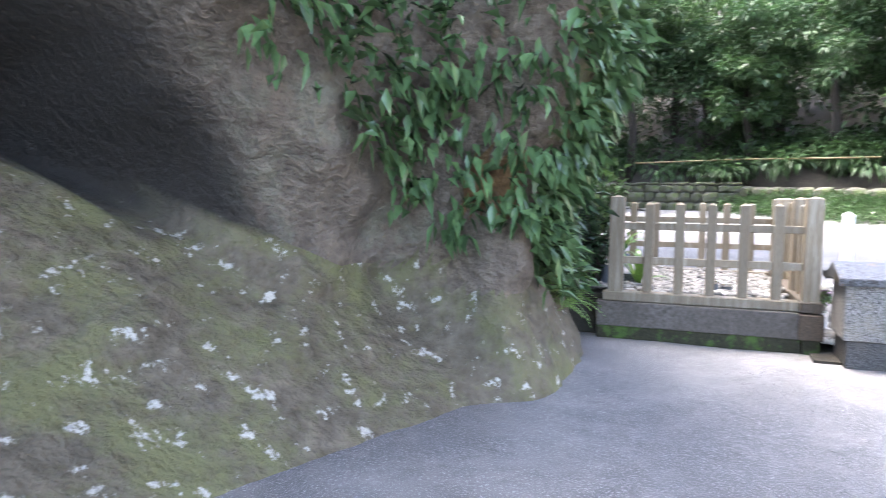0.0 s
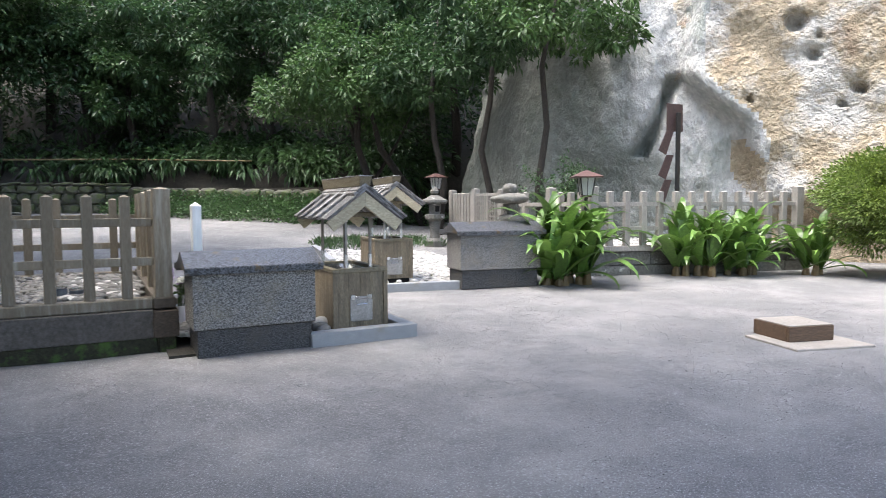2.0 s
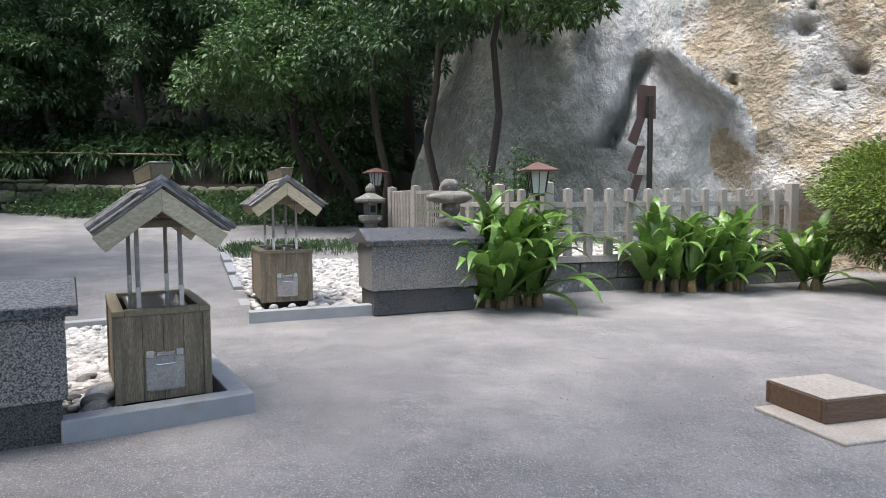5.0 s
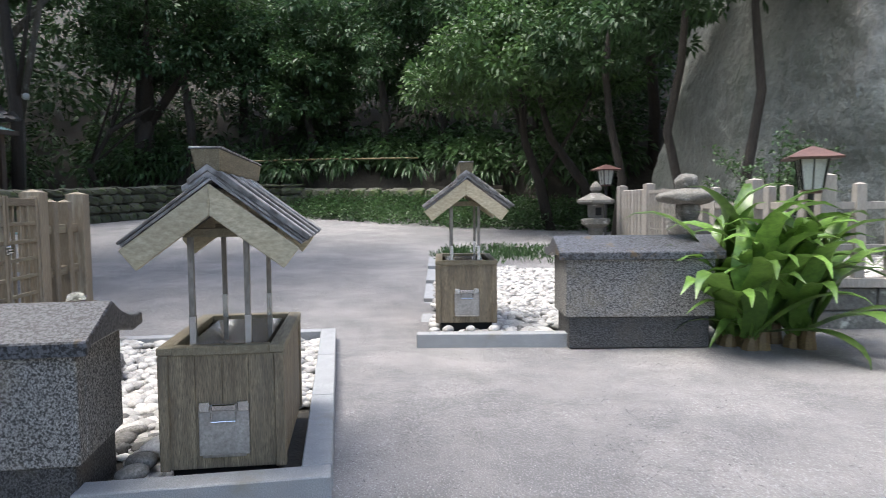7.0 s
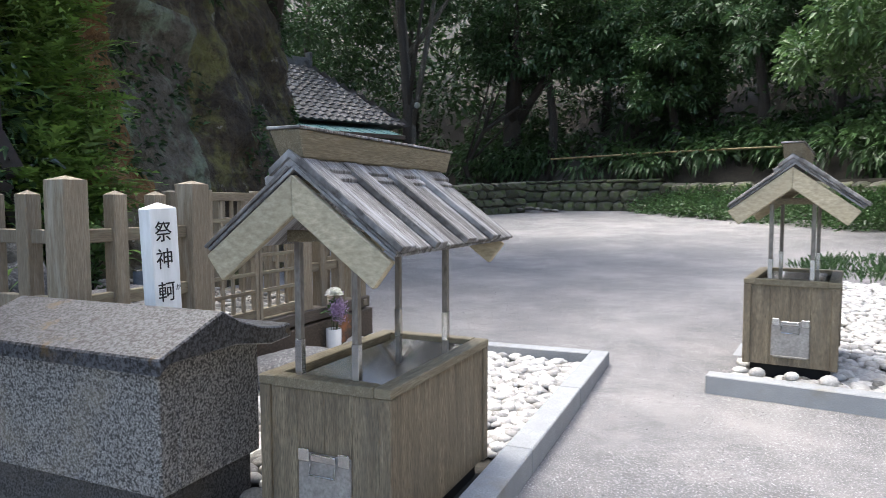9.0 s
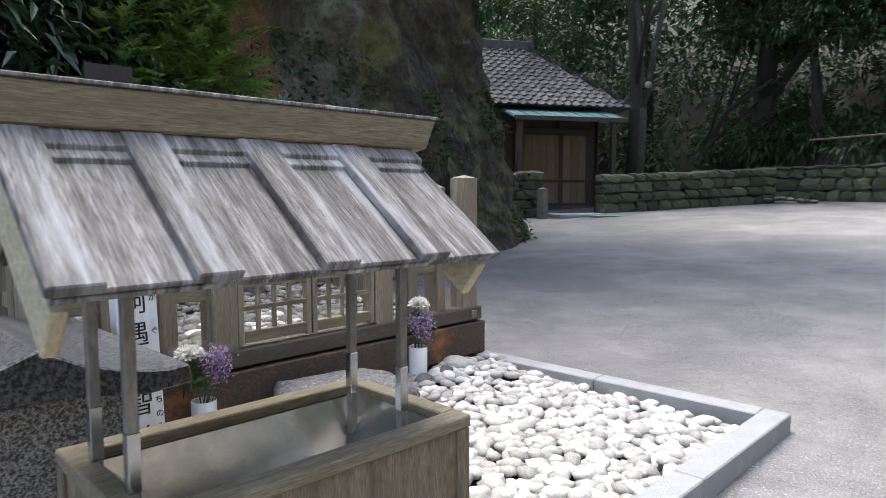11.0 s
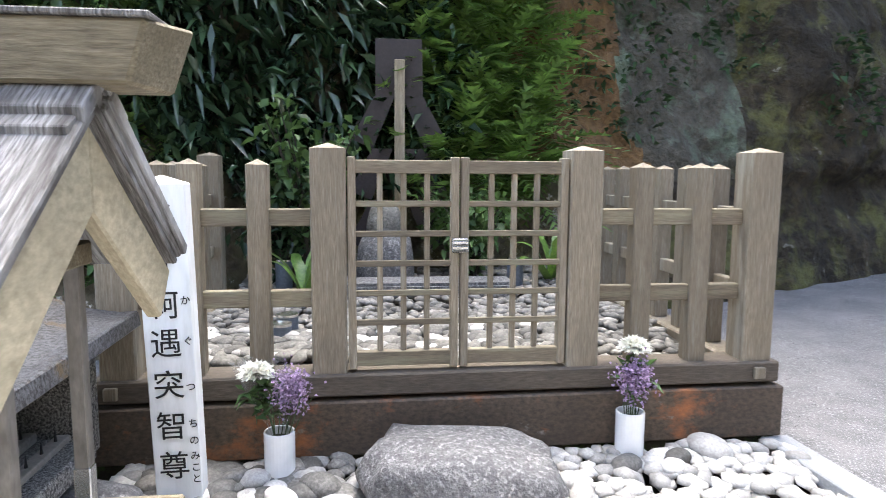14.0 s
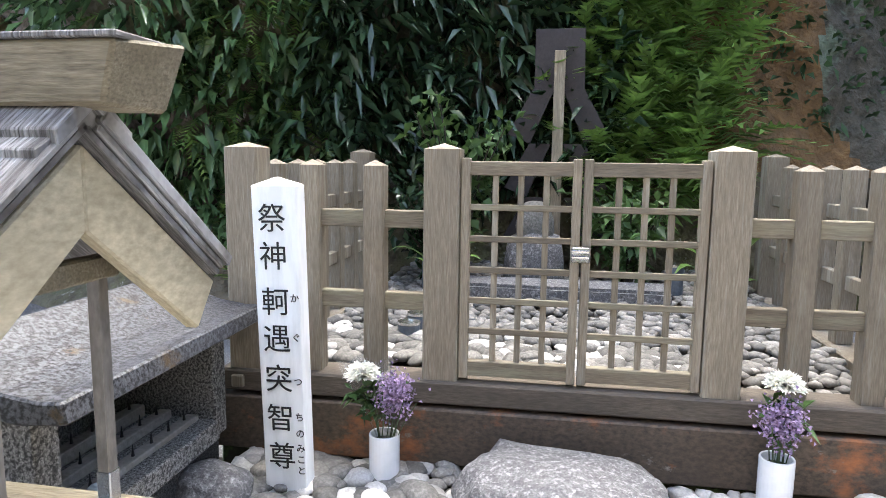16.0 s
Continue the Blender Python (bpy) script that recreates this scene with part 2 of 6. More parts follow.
M_WALL_STONE = mat("wall_stone", (0.17, 0.165, 0.14), (0.075, 0.073, 0.058), scale=3, fine=20, rough=0.95, bump=0.7, amount=0.9, vary=0.4, bump_dist=0.02,
                   spot=(0.06, 0.08, 0.026), spot_scale=1.6, spot_edge=(0.44, 0.62))
M_BLOCK = mat("lichen_block", (0.24, 0.235, 0.215), (0.11, 0.108, 0.095), scale=4, fine=30, rough=0.92, bump=0.6, amount=0.9, vary=0.15, bump_dist=0.01,
              spot=(0.42, 0.43, 0.38), spot_scale=5.0, spot_edge=(0.58, 0.68))
M_BARK = mat("bark", (0.075, 0.062, 0.048), (0.03, 0.025, 0.02), scale=4, fine=20, rough=0.95, bump=0.9, stretch=(4, 4, 0.6), amount=0.8, bump_dist=0.02)
M_BARK_PALE = mat("pale_bark", (0.22, 0.20, 0.17), (0.10, 0.09, 0.075), scale=3, fine=20, rough=0.95, bump=0.7, stretch=(4, 4, 0.8), amount=0.8, bump_dist=0.02,
                  spot=(0.34, 0.33, 0.30), spot_scale=2.5, spot_edge=(0.55, 0.7))


def leaf_mat(name, base, dark, rough=0.45, trans=0.25, vary=0.4, spec=0.5):
    return mat(name, base, dark, scale=0.9, fine=10, rough=rough, bump=0, amount=0.9, vary=vary, island=True, translucent=trans, spec=spec)


M_LEAF_DARK = leaf_mat("dark_foliage", (0.080, 0.148, 0.054), (0.038, 0.078, 0.031), spec=0.25)
M_LEAF_MID = leaf_mat("mid_foliage", (0.118, 0.215, 0.062), (0.060, 0.115, 0.038), spec=0.3)
M_LEAF_PILLAR = leaf_mat("pillar_foliage", (0.16, 0.27, 0.105), (0.08, 0.15, 0.065), rough=0.26, trans=0.15)
M_LEAF_LIGHT = leaf_mat("light_foliage", (0.108, 0.198, 0.066), (0.052, 0.108, 0.038))
M_LEAF_BUSH = leaf_mat("azalea_foliage", (0.28, 0.34, 0.062), (0.12, 0.19, 0.04), rough=0.55)
M_LEAF_GLOSS = leaf_mat("glossy_foliage", (0.085, 0.15, 0.07), (0.035, 0.07, 0.038), rough=0.24, trans=0.12)
M_FERN = leaf_mat("fern_foliage", (0.27, 0.43, 0.095), (0.12, 0.22, 0.05), rough=0.5)
M_STRAP = mat("strap_leaf", (0.192, 0.324, 0.066), (0.090, 0.180, 0.036), scale=2, fine=30, rough=0.32, bump=0.1, amount=0.9, vary=0.35, translucent=0.2, stretch=(1, 1, 1))
M_STRAP_DRY = mat("dry_strap_leaf", (0.24, 0.17, 0.07), (0.12, 0.08, 0.035), rough=0.7, bump=0.1)
M_TILE = mat("roof_tile", (0.15, 0.145, 0.14), (0.075, 0.072, 0.07), scale=6, fine=40, rough=0.6, bump=0.2, amount=0.8, vary=0.35)
M_TEAL = mat("green_copper", (0.20, 0.36, 0.34), (0.12, 0.23, 0.22), scale=2, fine=20, rough=0.55, bump=0.1, amount=0.8)
M_HOUSE_WOOD = mat("house_wood", (0.36, 0.24, 0.15), (0.20, 0.13, 0.08), scale=3, fine=20, rough=0.75, bump=0.3, stretch=(6, 6, 0.7), amount=0.8, vary=0.15)
M_HOUSE_DARK = mat("house_dark_wood", (0.11, 0.078, 0.055), (0.05, 0.036, 0.026), scale=3, fine=20, rough=0.7, bump=0.2, stretch=(6, 6, 0.7))
M_PLASTER = mat("plaster", (0.42, 0.38, 0.30), (0.33, 0.30, 0.24), scale=3, fine=30, rough=0.9, bump=0.1, amount=0.8)
M_LAMP_RED = mat("lantern_copper", (0.17, 0.085, 0.07), (0.09, 0.045, 0.04), scale=6, fine=40, rough=0.5, bump=0.15, amount=0.8)
M_IRON = mat("lamp_iron", (0.025, 0.024, 0.024), (0.012, 0.012, 0.012), rough=0.5, bump=0.1)
M_SHADE = mat("milk_glass", (0.80, 0.80, 0.74), (0.72, 0.72, 0.66), rough=0.4, bump=0, translucent=0.35)
M_PLINTH = mat("plinth_brown_wood", (0.22, 0.135, 0.075), (0.10, 0.06, 0.035), scale=4, fine=24, rough=0.8, bump=0.4, stretch=(0.9, 9, 9), amount=0.8)
M_PLINTH_TOP = mat("plinth_sand_top", (0.44, 0.40, 0.35), (0.33, 0.295, 0.255), scale=5, fine=60, rough=0.9, bump=0.3)
M_LANTERN = mat("lantern_stone", (0.30, 0.29, 0.26), (0.12, 0.115, 0.10), scale=9, fine=60, rough=0.9, bump=0.6, amount=0.9, spot=(0.5, 0.49, 0.46), spot_scale=5, spot_edge=(0.58, 0.68))
M_ROPE = mat("bamboo_pole", (0.30, 0.23, 0.10), (0.18, 0.13, 0.06), rough=0.6, bump=0.1)


# ---- mesh helpers ----
def smooth_noise(p, s):
    return noise.noise(Vector(p) * s)


def part(name, bm, material, parent=None, label="", smooth=False):
    """Links a bmesh as one mesh object under a thing or a part."""
    me = bpy.data.meshes.new(name)
    bmesh.ops.recalc_face_normals(bm, faces=bm.faces)
    bm.to_mesh(me)
    bm.free()
    return link(name, me, material, parent, label, smooth)


def link(name, me, material, parent=None, label="", smooth=False):
    if material and not me.materials:
        me.materials.append(material)
    if smooth:
        me.polygons.foreach_set("use_smooth", [True] * len(me.polygons))
    ob = new(name, me)
    if parent:
        ob.parent = parent
    if label:
        ob["label"] = label
    return ob


def thing(name, m, label, category, group="", kind=""):
    ob = new(name)
    ob.empty_display_size = 0.1
    ob.matrix_basis = m
    return tagged(ob, label, category, group, kind)


def bm_box(x0, x1, y0, y1, z0, z1, bevel=0.004, taper=0.0, bm=None, m=None, segs=1):
    """A bevelled block; taper pulls its top in at the sides."""
    own = bmesh.new()
    vs = [own.verts.new((x, y, z)) for x in (x0, x1) for y in (y0, y1) for z in (z0, z1)]
    for f in ((0, 1, 3, 2), (4, 6, 7, 5), (0, 4, 5, 1), (2, 3, 7, 6), (0, 2, 6, 4), (1, 5, 7, 3)):
        own.faces.new([vs[i] for i in f])
    if taper:
        cx, cy = (x0 + x1) / 2, (y0 + y1) / 2
        for v in own.verts:
            if v.co.z > (z0 + z1) / 2:
                v.co.x = cx + (v.co.x - cx) * (1 - taper)
                v.co.y = cy + (v.co.y - cy) * (1 - taper)
    if bevel:
        bmesh.ops.bevel(own, geom=own.edges[:] + own.verts[:], offset=bevel, segments=segs, affect="EDGES")
    if m is not None:
        bmesh.ops.transform(own, matrix=m, verts=own.verts)
    if bm is None:
        return own
    me = bpy.data.meshes.new("scratch")
    own.to_mesh(me)
    own.free()
    bm.from_mesh(me)
    bpy.data.meshes.remove(me)
    return bm


def bm_prism(outline, axis, a, b, bevel=0.003):
    """A closed outline of (u, v) drawn out along an axis from a to b: for 'x' it lies in (y, z), for 'y' in (x, z), for 'z' in (x, y)."""
    bm = bmesh.new()
    put = {"x": lambda u, v, w: (w, u, v), "y": lambda u, v, w: (u, w, v), "z": lambda u, v, w: (u, v, w)}[axis]
    lo = [bm.verts.new(put(u, v, a)) for u, v in outline]
    hi = [bm.verts.new(put(u, v, b)) for u, v in outline]
    bm.faces.new(lo)
    bm.faces.new(hi)
    for i in range(len(outline)):
        j = (i + 1) % len(outline)
        bm.faces.new((lo[i], lo[j], hi[j], hi[i]))
    bmesh.ops.recalc_face_normals(bm, faces=bm.faces)
    if bevel:
        bmesh.ops.bevel(bm, geom=bm.edges[:], offset=bevel, segments=1, affect="EDGES")
    return bm


def bm_lathe(profile, n=20, bm=None, centre=(0, 0, 0)):
    """A body turned round z from (radius, height) pairs."""
    bm = bm or bmesh.new()
    rings = []
    for r, z in profile:
        rings.append([bm.verts.new((centre[0] + r * math.cos(k * math.tau / n), centre[1] + r * math.sin(k * math.tau / n), centre[2] + z)) for k in range(n)])
    for a, b in zip(rings, rings[1:]):
        for k in range(n):
            bm.faces.new((a[k], a[(k + 1) % n], b[(k + 1) % n], b[k]))
    bm.faces.new(rings[0])
    bm.faces.new(rings[-1])
    return bm


def bm_tube(points, radii, n=8, bm=None):
    """A tapered tube through points."""
    bm = bm or bmesh.new()
    rings = []
    for i, (p, r) in enumerate(zip(points, radii)):
        p = Vector(p)
        d = (Vector(points[min(i + 1, len(points) - 1)]) - Vector(points[max(i - 1, 0)])).normalized()
        u = d.orthogonal().normalized()
        if rings:
            u = (last - d * last.dot(d)).normalized()
        last = u
        v = d.cross(u)
        rings.append([bm.verts.new(p + (u * math.cos(k * math.tau / n) + v * math.sin(k * math.tau / n)) * r) for k in range(n)])
    for a, b in zip(rings, rings[1:]):
        for k in range(n):
            bm.faces.new((a[k], a[(k + 1) % n], b[(k + 1) % n], b[k]))
    bm.faces.new(rings[0])
    bm.faces.new(rings[-1])
    return bm


def bm_stone(rx, ry, rz, seed, rough=0.12, subdiv=2, square=0.0):
    """A rounded stone: an icosphere pushed about by noise; square makes it blockier."""
    bm = bmesh.new()
    bmesh.ops.create_icosphere(bm, subdivisions=subdiv, radius=1.0)
    for v in bm.verts:
        c = v.co.normalized()
        if square:
            k = max(abs(c.x), abs(c.y), abs(c.z))
            c = c.lerp(c / k, square)
        n_ = noise.noise(c * 1.3 + Vector((seed * 7.1, seed * 3.3, seed))) + 0.45 * noise.noise(c * 3.1 + Vector((seed * 2.7, 5, seed)))
        c = c * (1 + rough * n_)
        v.co = Vector((c.x * rx, c.y * ry, c.z * rz))
    return bm


def mesh_of(bm, name="mesh"):
    me = bpy.data.meshes.new(name)
    bmesh.ops.recalc_face_normals(bm, faces=bm.faces)
    bm.to_mesh(me)
    bm.free()
    return me


def raw_mesh(name, verts, faces_n, loops):
    """A mesh from numpy arrays; faces_n is the number of corners of every face."""
    me = bpy.data.meshes.new(name)
    me.vertices.add(len(verts))
    me.vertices.foreach_set("co", np.ascontiguousarray(verts, dtype=np.float32).ravel())
    nf = len(loops) // faces_n
    me.loops.add(len(loops))
    me.loops.foreach_set("vertex_index", np.ascontiguousarray(loops, dtype=np.int32))
    me.polygons.add(nf)
    me.polygons.foreach_set("loop_start", np.arange(nf, dtype=np.int32) * faces_n)
    me.update(calc_edges=True)
    return me


def unit(a):
    return a / np.maximum(np.linalg.norm(a, axis=1, keepdims=True), 1e-9)


def leaves(name, pts, dirs, length, width, rng, fold=0.25, droop=0.25):
    """One mesh of many folded leaves: each starts at a point and grows along its direction."""
    n_ = len(pts)
    d = unit(dirs)
    side = unit(np.cross(d, rng.normal(size=(n_, 3)) * 0.5 + np.array([0, 0, 1.0])))
    up = np.cross(side, d)
    ln = (length * rng.uniform(0.65, 1.3, (n_, 1)))
    wd = (width * rng.uniform(0.7, 1.25, (n_, 1)))
    base = pts
    mid = pts + d * ln * 0.45
    l_ = mid + side * wd * 0.5 + up * wd * fold
    r_ = mid - side * wd * 0.5 + up * wd * fold
    tip = pts + d * ln - np.array([0, 0, 1.0]) * ln * droop
    v = np.stack([base, l_, tip, r_], 1).reshape(-1, 3)
    k = np.arange(n_)[:, None] * 4
    f = np.concatenate([k + 0, k + 2, k + 1, k + 0, k + 3, k + 2], 1).reshape(-1)
    return raw_mesh(name, v, 3, f)


def stamp(name, verts, tris, mats):
    """One mesh with a small triangle mesh stamped at every 4 x 4 pose of an array."""
    n_, k = len(mats), len(verts)
    hv = np.concatenate([verts, np.ones((k, 1))], 1)
    v = np.einsum("nij,kj->nki", mats, hv)[:, :, :3].reshape(-1, 3)
    f = (np.asarray(tris)[None] + (np.arange(n_) * k)[:, None, None]).reshape(-1)
    return raw_mesh(name, v, 3, f)


def frames_from(pts, d, up, scale):
    """Poses whose x axis is d, z axis about up."""
    d = unit(d)
    y = unit(np.cross(up, d))
    z = np.cross(d, y)
    m = np.zeros((len(pts), 4, 4))
    s = np.asarray(scale).reshape(-1, 1)
    m[:, :3, 0], m[:, :3, 1], m[:, :3, 2], m[:, :3, 3] = d * s, y * s, z * s, pts
    m[:, 3, 3] = 1
    return m


def fern_frond():
    """A fern frond along x, one unit long: two rows of leaflets on an arching rib."""
    vs, ts = [], []
    for i in range(10):
        u = 0.08 + i * 0.092
        z = 0.35 * u - 0.55 * u * u
        ln = 0.2 * math.sin(min(1.0, u * 1.5 + 0.25) * math.pi * 0.62) * (1.12 - u) + 0.03
        for s in (-1, 1):
            k = len(vs)
            vs += [(u - 0.036, 0, z), (u + 0.036, 0, z), (u + 0.05 + ln * 0.45, s * ln * 1.15, z - ln * 0.25)]
            ts.append((k, k + 1, k + 2))
    return np.array(vs), ts


def ground_z(x, y):
    """The yard is level round the shrine and climbs gently to the north."""
    t = y - 3.0
    return 0.05 * (t + math.sqrt(t * t + 0.8)) / 2 - 0.004


rng = np.random.default_rng(7)
FERN_V, FERN_T = fern_frond()


# ---- ground ----
def build_ground():
    xs = np.concatenate([np.linspace(-120, -14, 14), np.linspace(-13, 16, 90), np.linspace(17, 120, 14)])
    ys = np.concatenate([np.linspace(-120, -12, 14), np.linspace(-11, 26, 110), np.linspace(27, 140, 14)])
    v = np.array([(x, y, ground_z(x, min(y, 30)) + 0.012 * smooth_noise((x, y, 0), 0.9) + 0.006 * smooth_noise((x, y, 3), 3.0)) for y in ys for x in xs])
    nx, ny = len(xs), len(ys)
    f = np.array([(j * nx + i, j * nx + i + 1, (j + 1) * nx + i + 1, (j + 1) * nx + i) for j in range(ny - 1) for i in range(nx - 1)])
    me = raw_mesh("ground", v, 4, f.ravel())
    ob = link("ground", me, M_GRAVEL, smooth=True)
    tagged(ob, "grey sand and fine gravel yard, trodden and slightly uneven", "ground", kind="structure")


build_ground()


def scatter_grit(n_):
    """Loose grit on the yard near the way."""
    r_ = np.random.default_rng(17)
    oct_v = np.array([(1, 0, 0), (-1, 0, 0), (0, 0.8, 0), (0, -0.8, 0), (0, 0, 0.55), (0, 0, -0.55)])
    oct_t = [(0, 2, 4), (2, 1, 4), (1, 3, 4), (3, 0, 4), (2, 0, 5), (1, 2, 5), (3, 1, 5), (0, 3, 5)]
    x, y = r_.uniform(-2.2, 7.5, n_), r_.uniform(-6.0, 6.0, n_)
    ok = ~((x < 2.2) & (x > -2.2) & (y > -0.6) & (y < 3.0)) & ~((x > 2.7) & (y > 2.4)) & ~((x < -1.2) & (y < 0))
    x, y = x[ok], y[ok]
    z = np.array([ground_z(a, b) + 0.012 * smooth_noise((a, b, 0), 0.9) + 0.006 * smooth_noise((a, b, 3), 3.0) for a, b in zip(x, y)])
    a = r_.uniform(0, math.tau, len(x))
    ms = frames_from(np.c_[x, y, z + 0.001], np.stack([np.cos(a), np.sin(a), r_.uniform(-0.3, 0.3, len(x))], 1), np.tile([0.0, 0, 1], (len(x), 1)), r_.uniform(0.003, 0.0065, len(x)))
    me = stamp("grit", oct_v, oct_t, ms)
    ob = link("grit", me, mat("loose_grit", (0.40, 0.395, 0.39), (0.2, 0.195, 0.19), scale=30, fine=200, rough=0.9, bump=0, vary=0.3, island=True))
    tagged(ob, "loose grey grit lying on the yard", "grit", kind="stuff")


scatter_grit(60000)


# ---- rock walls ----
def curve_points(pts, n_):
    """Evenly spaced points along a polyline that is rounded a little."""
    p = np.array(pts, float)
    for _ in range(2):
        q = [p[0]]
        for a, b in zip(p, p[1:]):
            q += [a * 0.75 + b * 0.25, a * 0.25 + b * 0.75]
        p = np.array(q + [p[-1]])
    seg = np.r_[0, np.cumsum(np.linalg.norm(np.diff(p, axis=0), axis=1))]
    s = np.linspace(0, seg[-1], n_)
    return np.stack([np.interp(s, seg, p[:, 0]), np.interp(s, seg, p[:, 1])], 1), s


def rock_sheet(name, foot, heights, profile, n_s, material, rough, label, slots=(), slot_of=None, darkening_of=None):
    """A rock face over a foot line. profile(s, x, y, z) gives how far the face stands back from the foot at a height."""
    pts, s = curve_points(foot, n_s)
    tan = np.gradient(pts, axis=0)
    inward = unit(np.stack([-tan[:, 1], tan[:, 0]], 1))
    v, setback, darkening = [], [], []
    for i in range(n_s):
        gz = ground_z(*pts[i])
        for z in heights:
            back, z = profile(s[i], pts[i][0], pts[i][1], z)
            x, y = pts[i] + inward[i] * back
            setback.append((pts[i][1], z, back))
            if darkening_of:
                darkening.append(darkening_of(x, y, z, pts[i][1], back))
            p = Vector((x, y, z))
            d = rough * (noise.noise(p * 0.55) * 1.1 + noise.noise(p * 1.5) * 0.5 + noise.noise(p * 4.0) * 0.22 + noise.noise(p * 9.0) * 0.09)
            fade = min(1.0, 0.35 + z * 0.8)
            v.append((x + inward[i][0] * d * fade, y + inward[i][1] * d * fade, gz + z - 0.15 + 0.35 * d * min(1, z)))
    nz = len(heights)
    f = np.array([(i * nz + k, (i + 1) * nz + k, (i + 1) * nz + k + 1, i * nz + k + 1) for i in range(n_s - 1) for k in range(nz - 1)])
    me = raw_mesh(name, np.array(v), 4, f[:, ::-1].ravel())
    ob = link(name, me, material, smooth=True)
    for m in slots:
        me.materials.append(m)
    if slot_of:
        c = np.zeros(len(f) * 3, np.float32)
        me.polygons.foreach_get("center", c)
        c = c.reshape(-1, 3)
        me.polygons.foreach_set("material_index", [slot_of(*q, *setback[e[0]]) for q, e in zip(c, f)])
    if darkening_of:
        at = me.attributes.new("darkening", "FLOAT", "POINT")
        at.data.foreach_set("value", darkening)
    tagged(ob, label, "rock face", kind="structure")
    return np.array(v).reshape(n_s, nz, 3)


def step(a, b, x):
    t = min(1.0, max(0.0, (x - a) / (b - a)))
    return t * t * (3 - 2 * t)


# the hollowed, overhanging rock beside and behind the fenced altar
L_FOOT = [(-3.6, -11.0), (-3.0, -8.0), (-2.75, -5.6), (-2.45, -3.8), (-2.0, -2.75), (-1.62, -2.1), (-1.68, -1.2), (-1.95, -0.35),
          (-2.75, 0.5), (-2.95, 1.6), (-2.85, 2.9), (-3.2, 4.3), (-3.65, 5.6), (-4.5, 8.9), (-5.6, 10.0), (-8.5, 10.6), (-14, 11.0)]


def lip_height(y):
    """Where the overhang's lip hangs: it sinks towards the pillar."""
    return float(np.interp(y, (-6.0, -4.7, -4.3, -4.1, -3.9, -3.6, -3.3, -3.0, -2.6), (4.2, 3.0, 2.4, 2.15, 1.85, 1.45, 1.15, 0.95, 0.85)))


def left_profile(s, x, y, z):
    out = 0.10 * z
    hollow = step(-10.5, -8.0, y) * (1 - step(-2.75, -2.15, y))
    lip = lip_height(y)
    if hollow > 0:
        if z < 5.0:
            even = z / 2.5 * lip if z < 2.5 else lip + (z - 2.5) * (5.0 - lip) / 2.5
            z = z * (1 - hollow) + even * hollow
        if z < lip:
            cave = 1.4 * min(z, 0.8 * lip) + 2.6 * step(0.74 * lip, 0.96 * lip, z) * step(1.2, 2.4, lip)
        else:
            t = step(lip, lip + 0.6, z)
            cave = (1.12 * lip + 2.6 * step(1.2, 2.4, lip)) * (1 - t) + 0.7 * t
        out = out * (1 - hollow) + hollow * cave
    if y > 5.0:
        out += 0.16 * z * step(5, 7, y) - 0.1
    if 0.3 < y < 4.5 and z < 1.0:
        out -= 0.15 * (1 - z)
    top = 3.4 + 4.5 * step(-2.5, 1.5, y) + 1.7 * step(-3.0, -3.9, y)
    if z > top:
        out += (z - top) * 1.6
        z = top + 0.12 * (z - top)
    return out, z


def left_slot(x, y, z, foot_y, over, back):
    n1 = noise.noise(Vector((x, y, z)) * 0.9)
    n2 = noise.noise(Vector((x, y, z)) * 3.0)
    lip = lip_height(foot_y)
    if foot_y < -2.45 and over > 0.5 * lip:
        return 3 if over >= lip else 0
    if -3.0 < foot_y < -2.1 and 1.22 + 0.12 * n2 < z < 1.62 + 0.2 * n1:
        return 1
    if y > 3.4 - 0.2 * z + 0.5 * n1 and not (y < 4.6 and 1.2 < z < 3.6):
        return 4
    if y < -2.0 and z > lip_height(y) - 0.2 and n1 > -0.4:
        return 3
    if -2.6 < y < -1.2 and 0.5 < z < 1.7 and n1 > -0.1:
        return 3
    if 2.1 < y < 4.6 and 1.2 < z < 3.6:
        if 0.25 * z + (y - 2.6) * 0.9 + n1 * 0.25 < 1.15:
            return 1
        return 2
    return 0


def hollow_shade(x, y, z, foot_y, back):
    """How much of the hollow's shade is painted black into the rock colour."""
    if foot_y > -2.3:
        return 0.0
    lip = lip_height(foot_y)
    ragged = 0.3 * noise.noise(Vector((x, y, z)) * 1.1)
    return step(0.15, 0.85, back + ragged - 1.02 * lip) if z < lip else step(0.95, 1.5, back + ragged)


def darken_rock(m, colour, most):
    """Mixes a colour for painted shade, and for cliff stain, over a rock material."""
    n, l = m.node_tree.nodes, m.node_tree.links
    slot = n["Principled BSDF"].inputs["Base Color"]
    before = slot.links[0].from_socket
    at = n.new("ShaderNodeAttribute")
    at.attribute_name = "darkening"
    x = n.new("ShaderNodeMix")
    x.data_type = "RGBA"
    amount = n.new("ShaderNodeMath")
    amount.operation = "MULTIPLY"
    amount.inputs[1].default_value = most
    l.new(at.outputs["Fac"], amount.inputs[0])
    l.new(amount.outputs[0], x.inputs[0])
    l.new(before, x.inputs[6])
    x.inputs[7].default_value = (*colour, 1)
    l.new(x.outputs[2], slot)


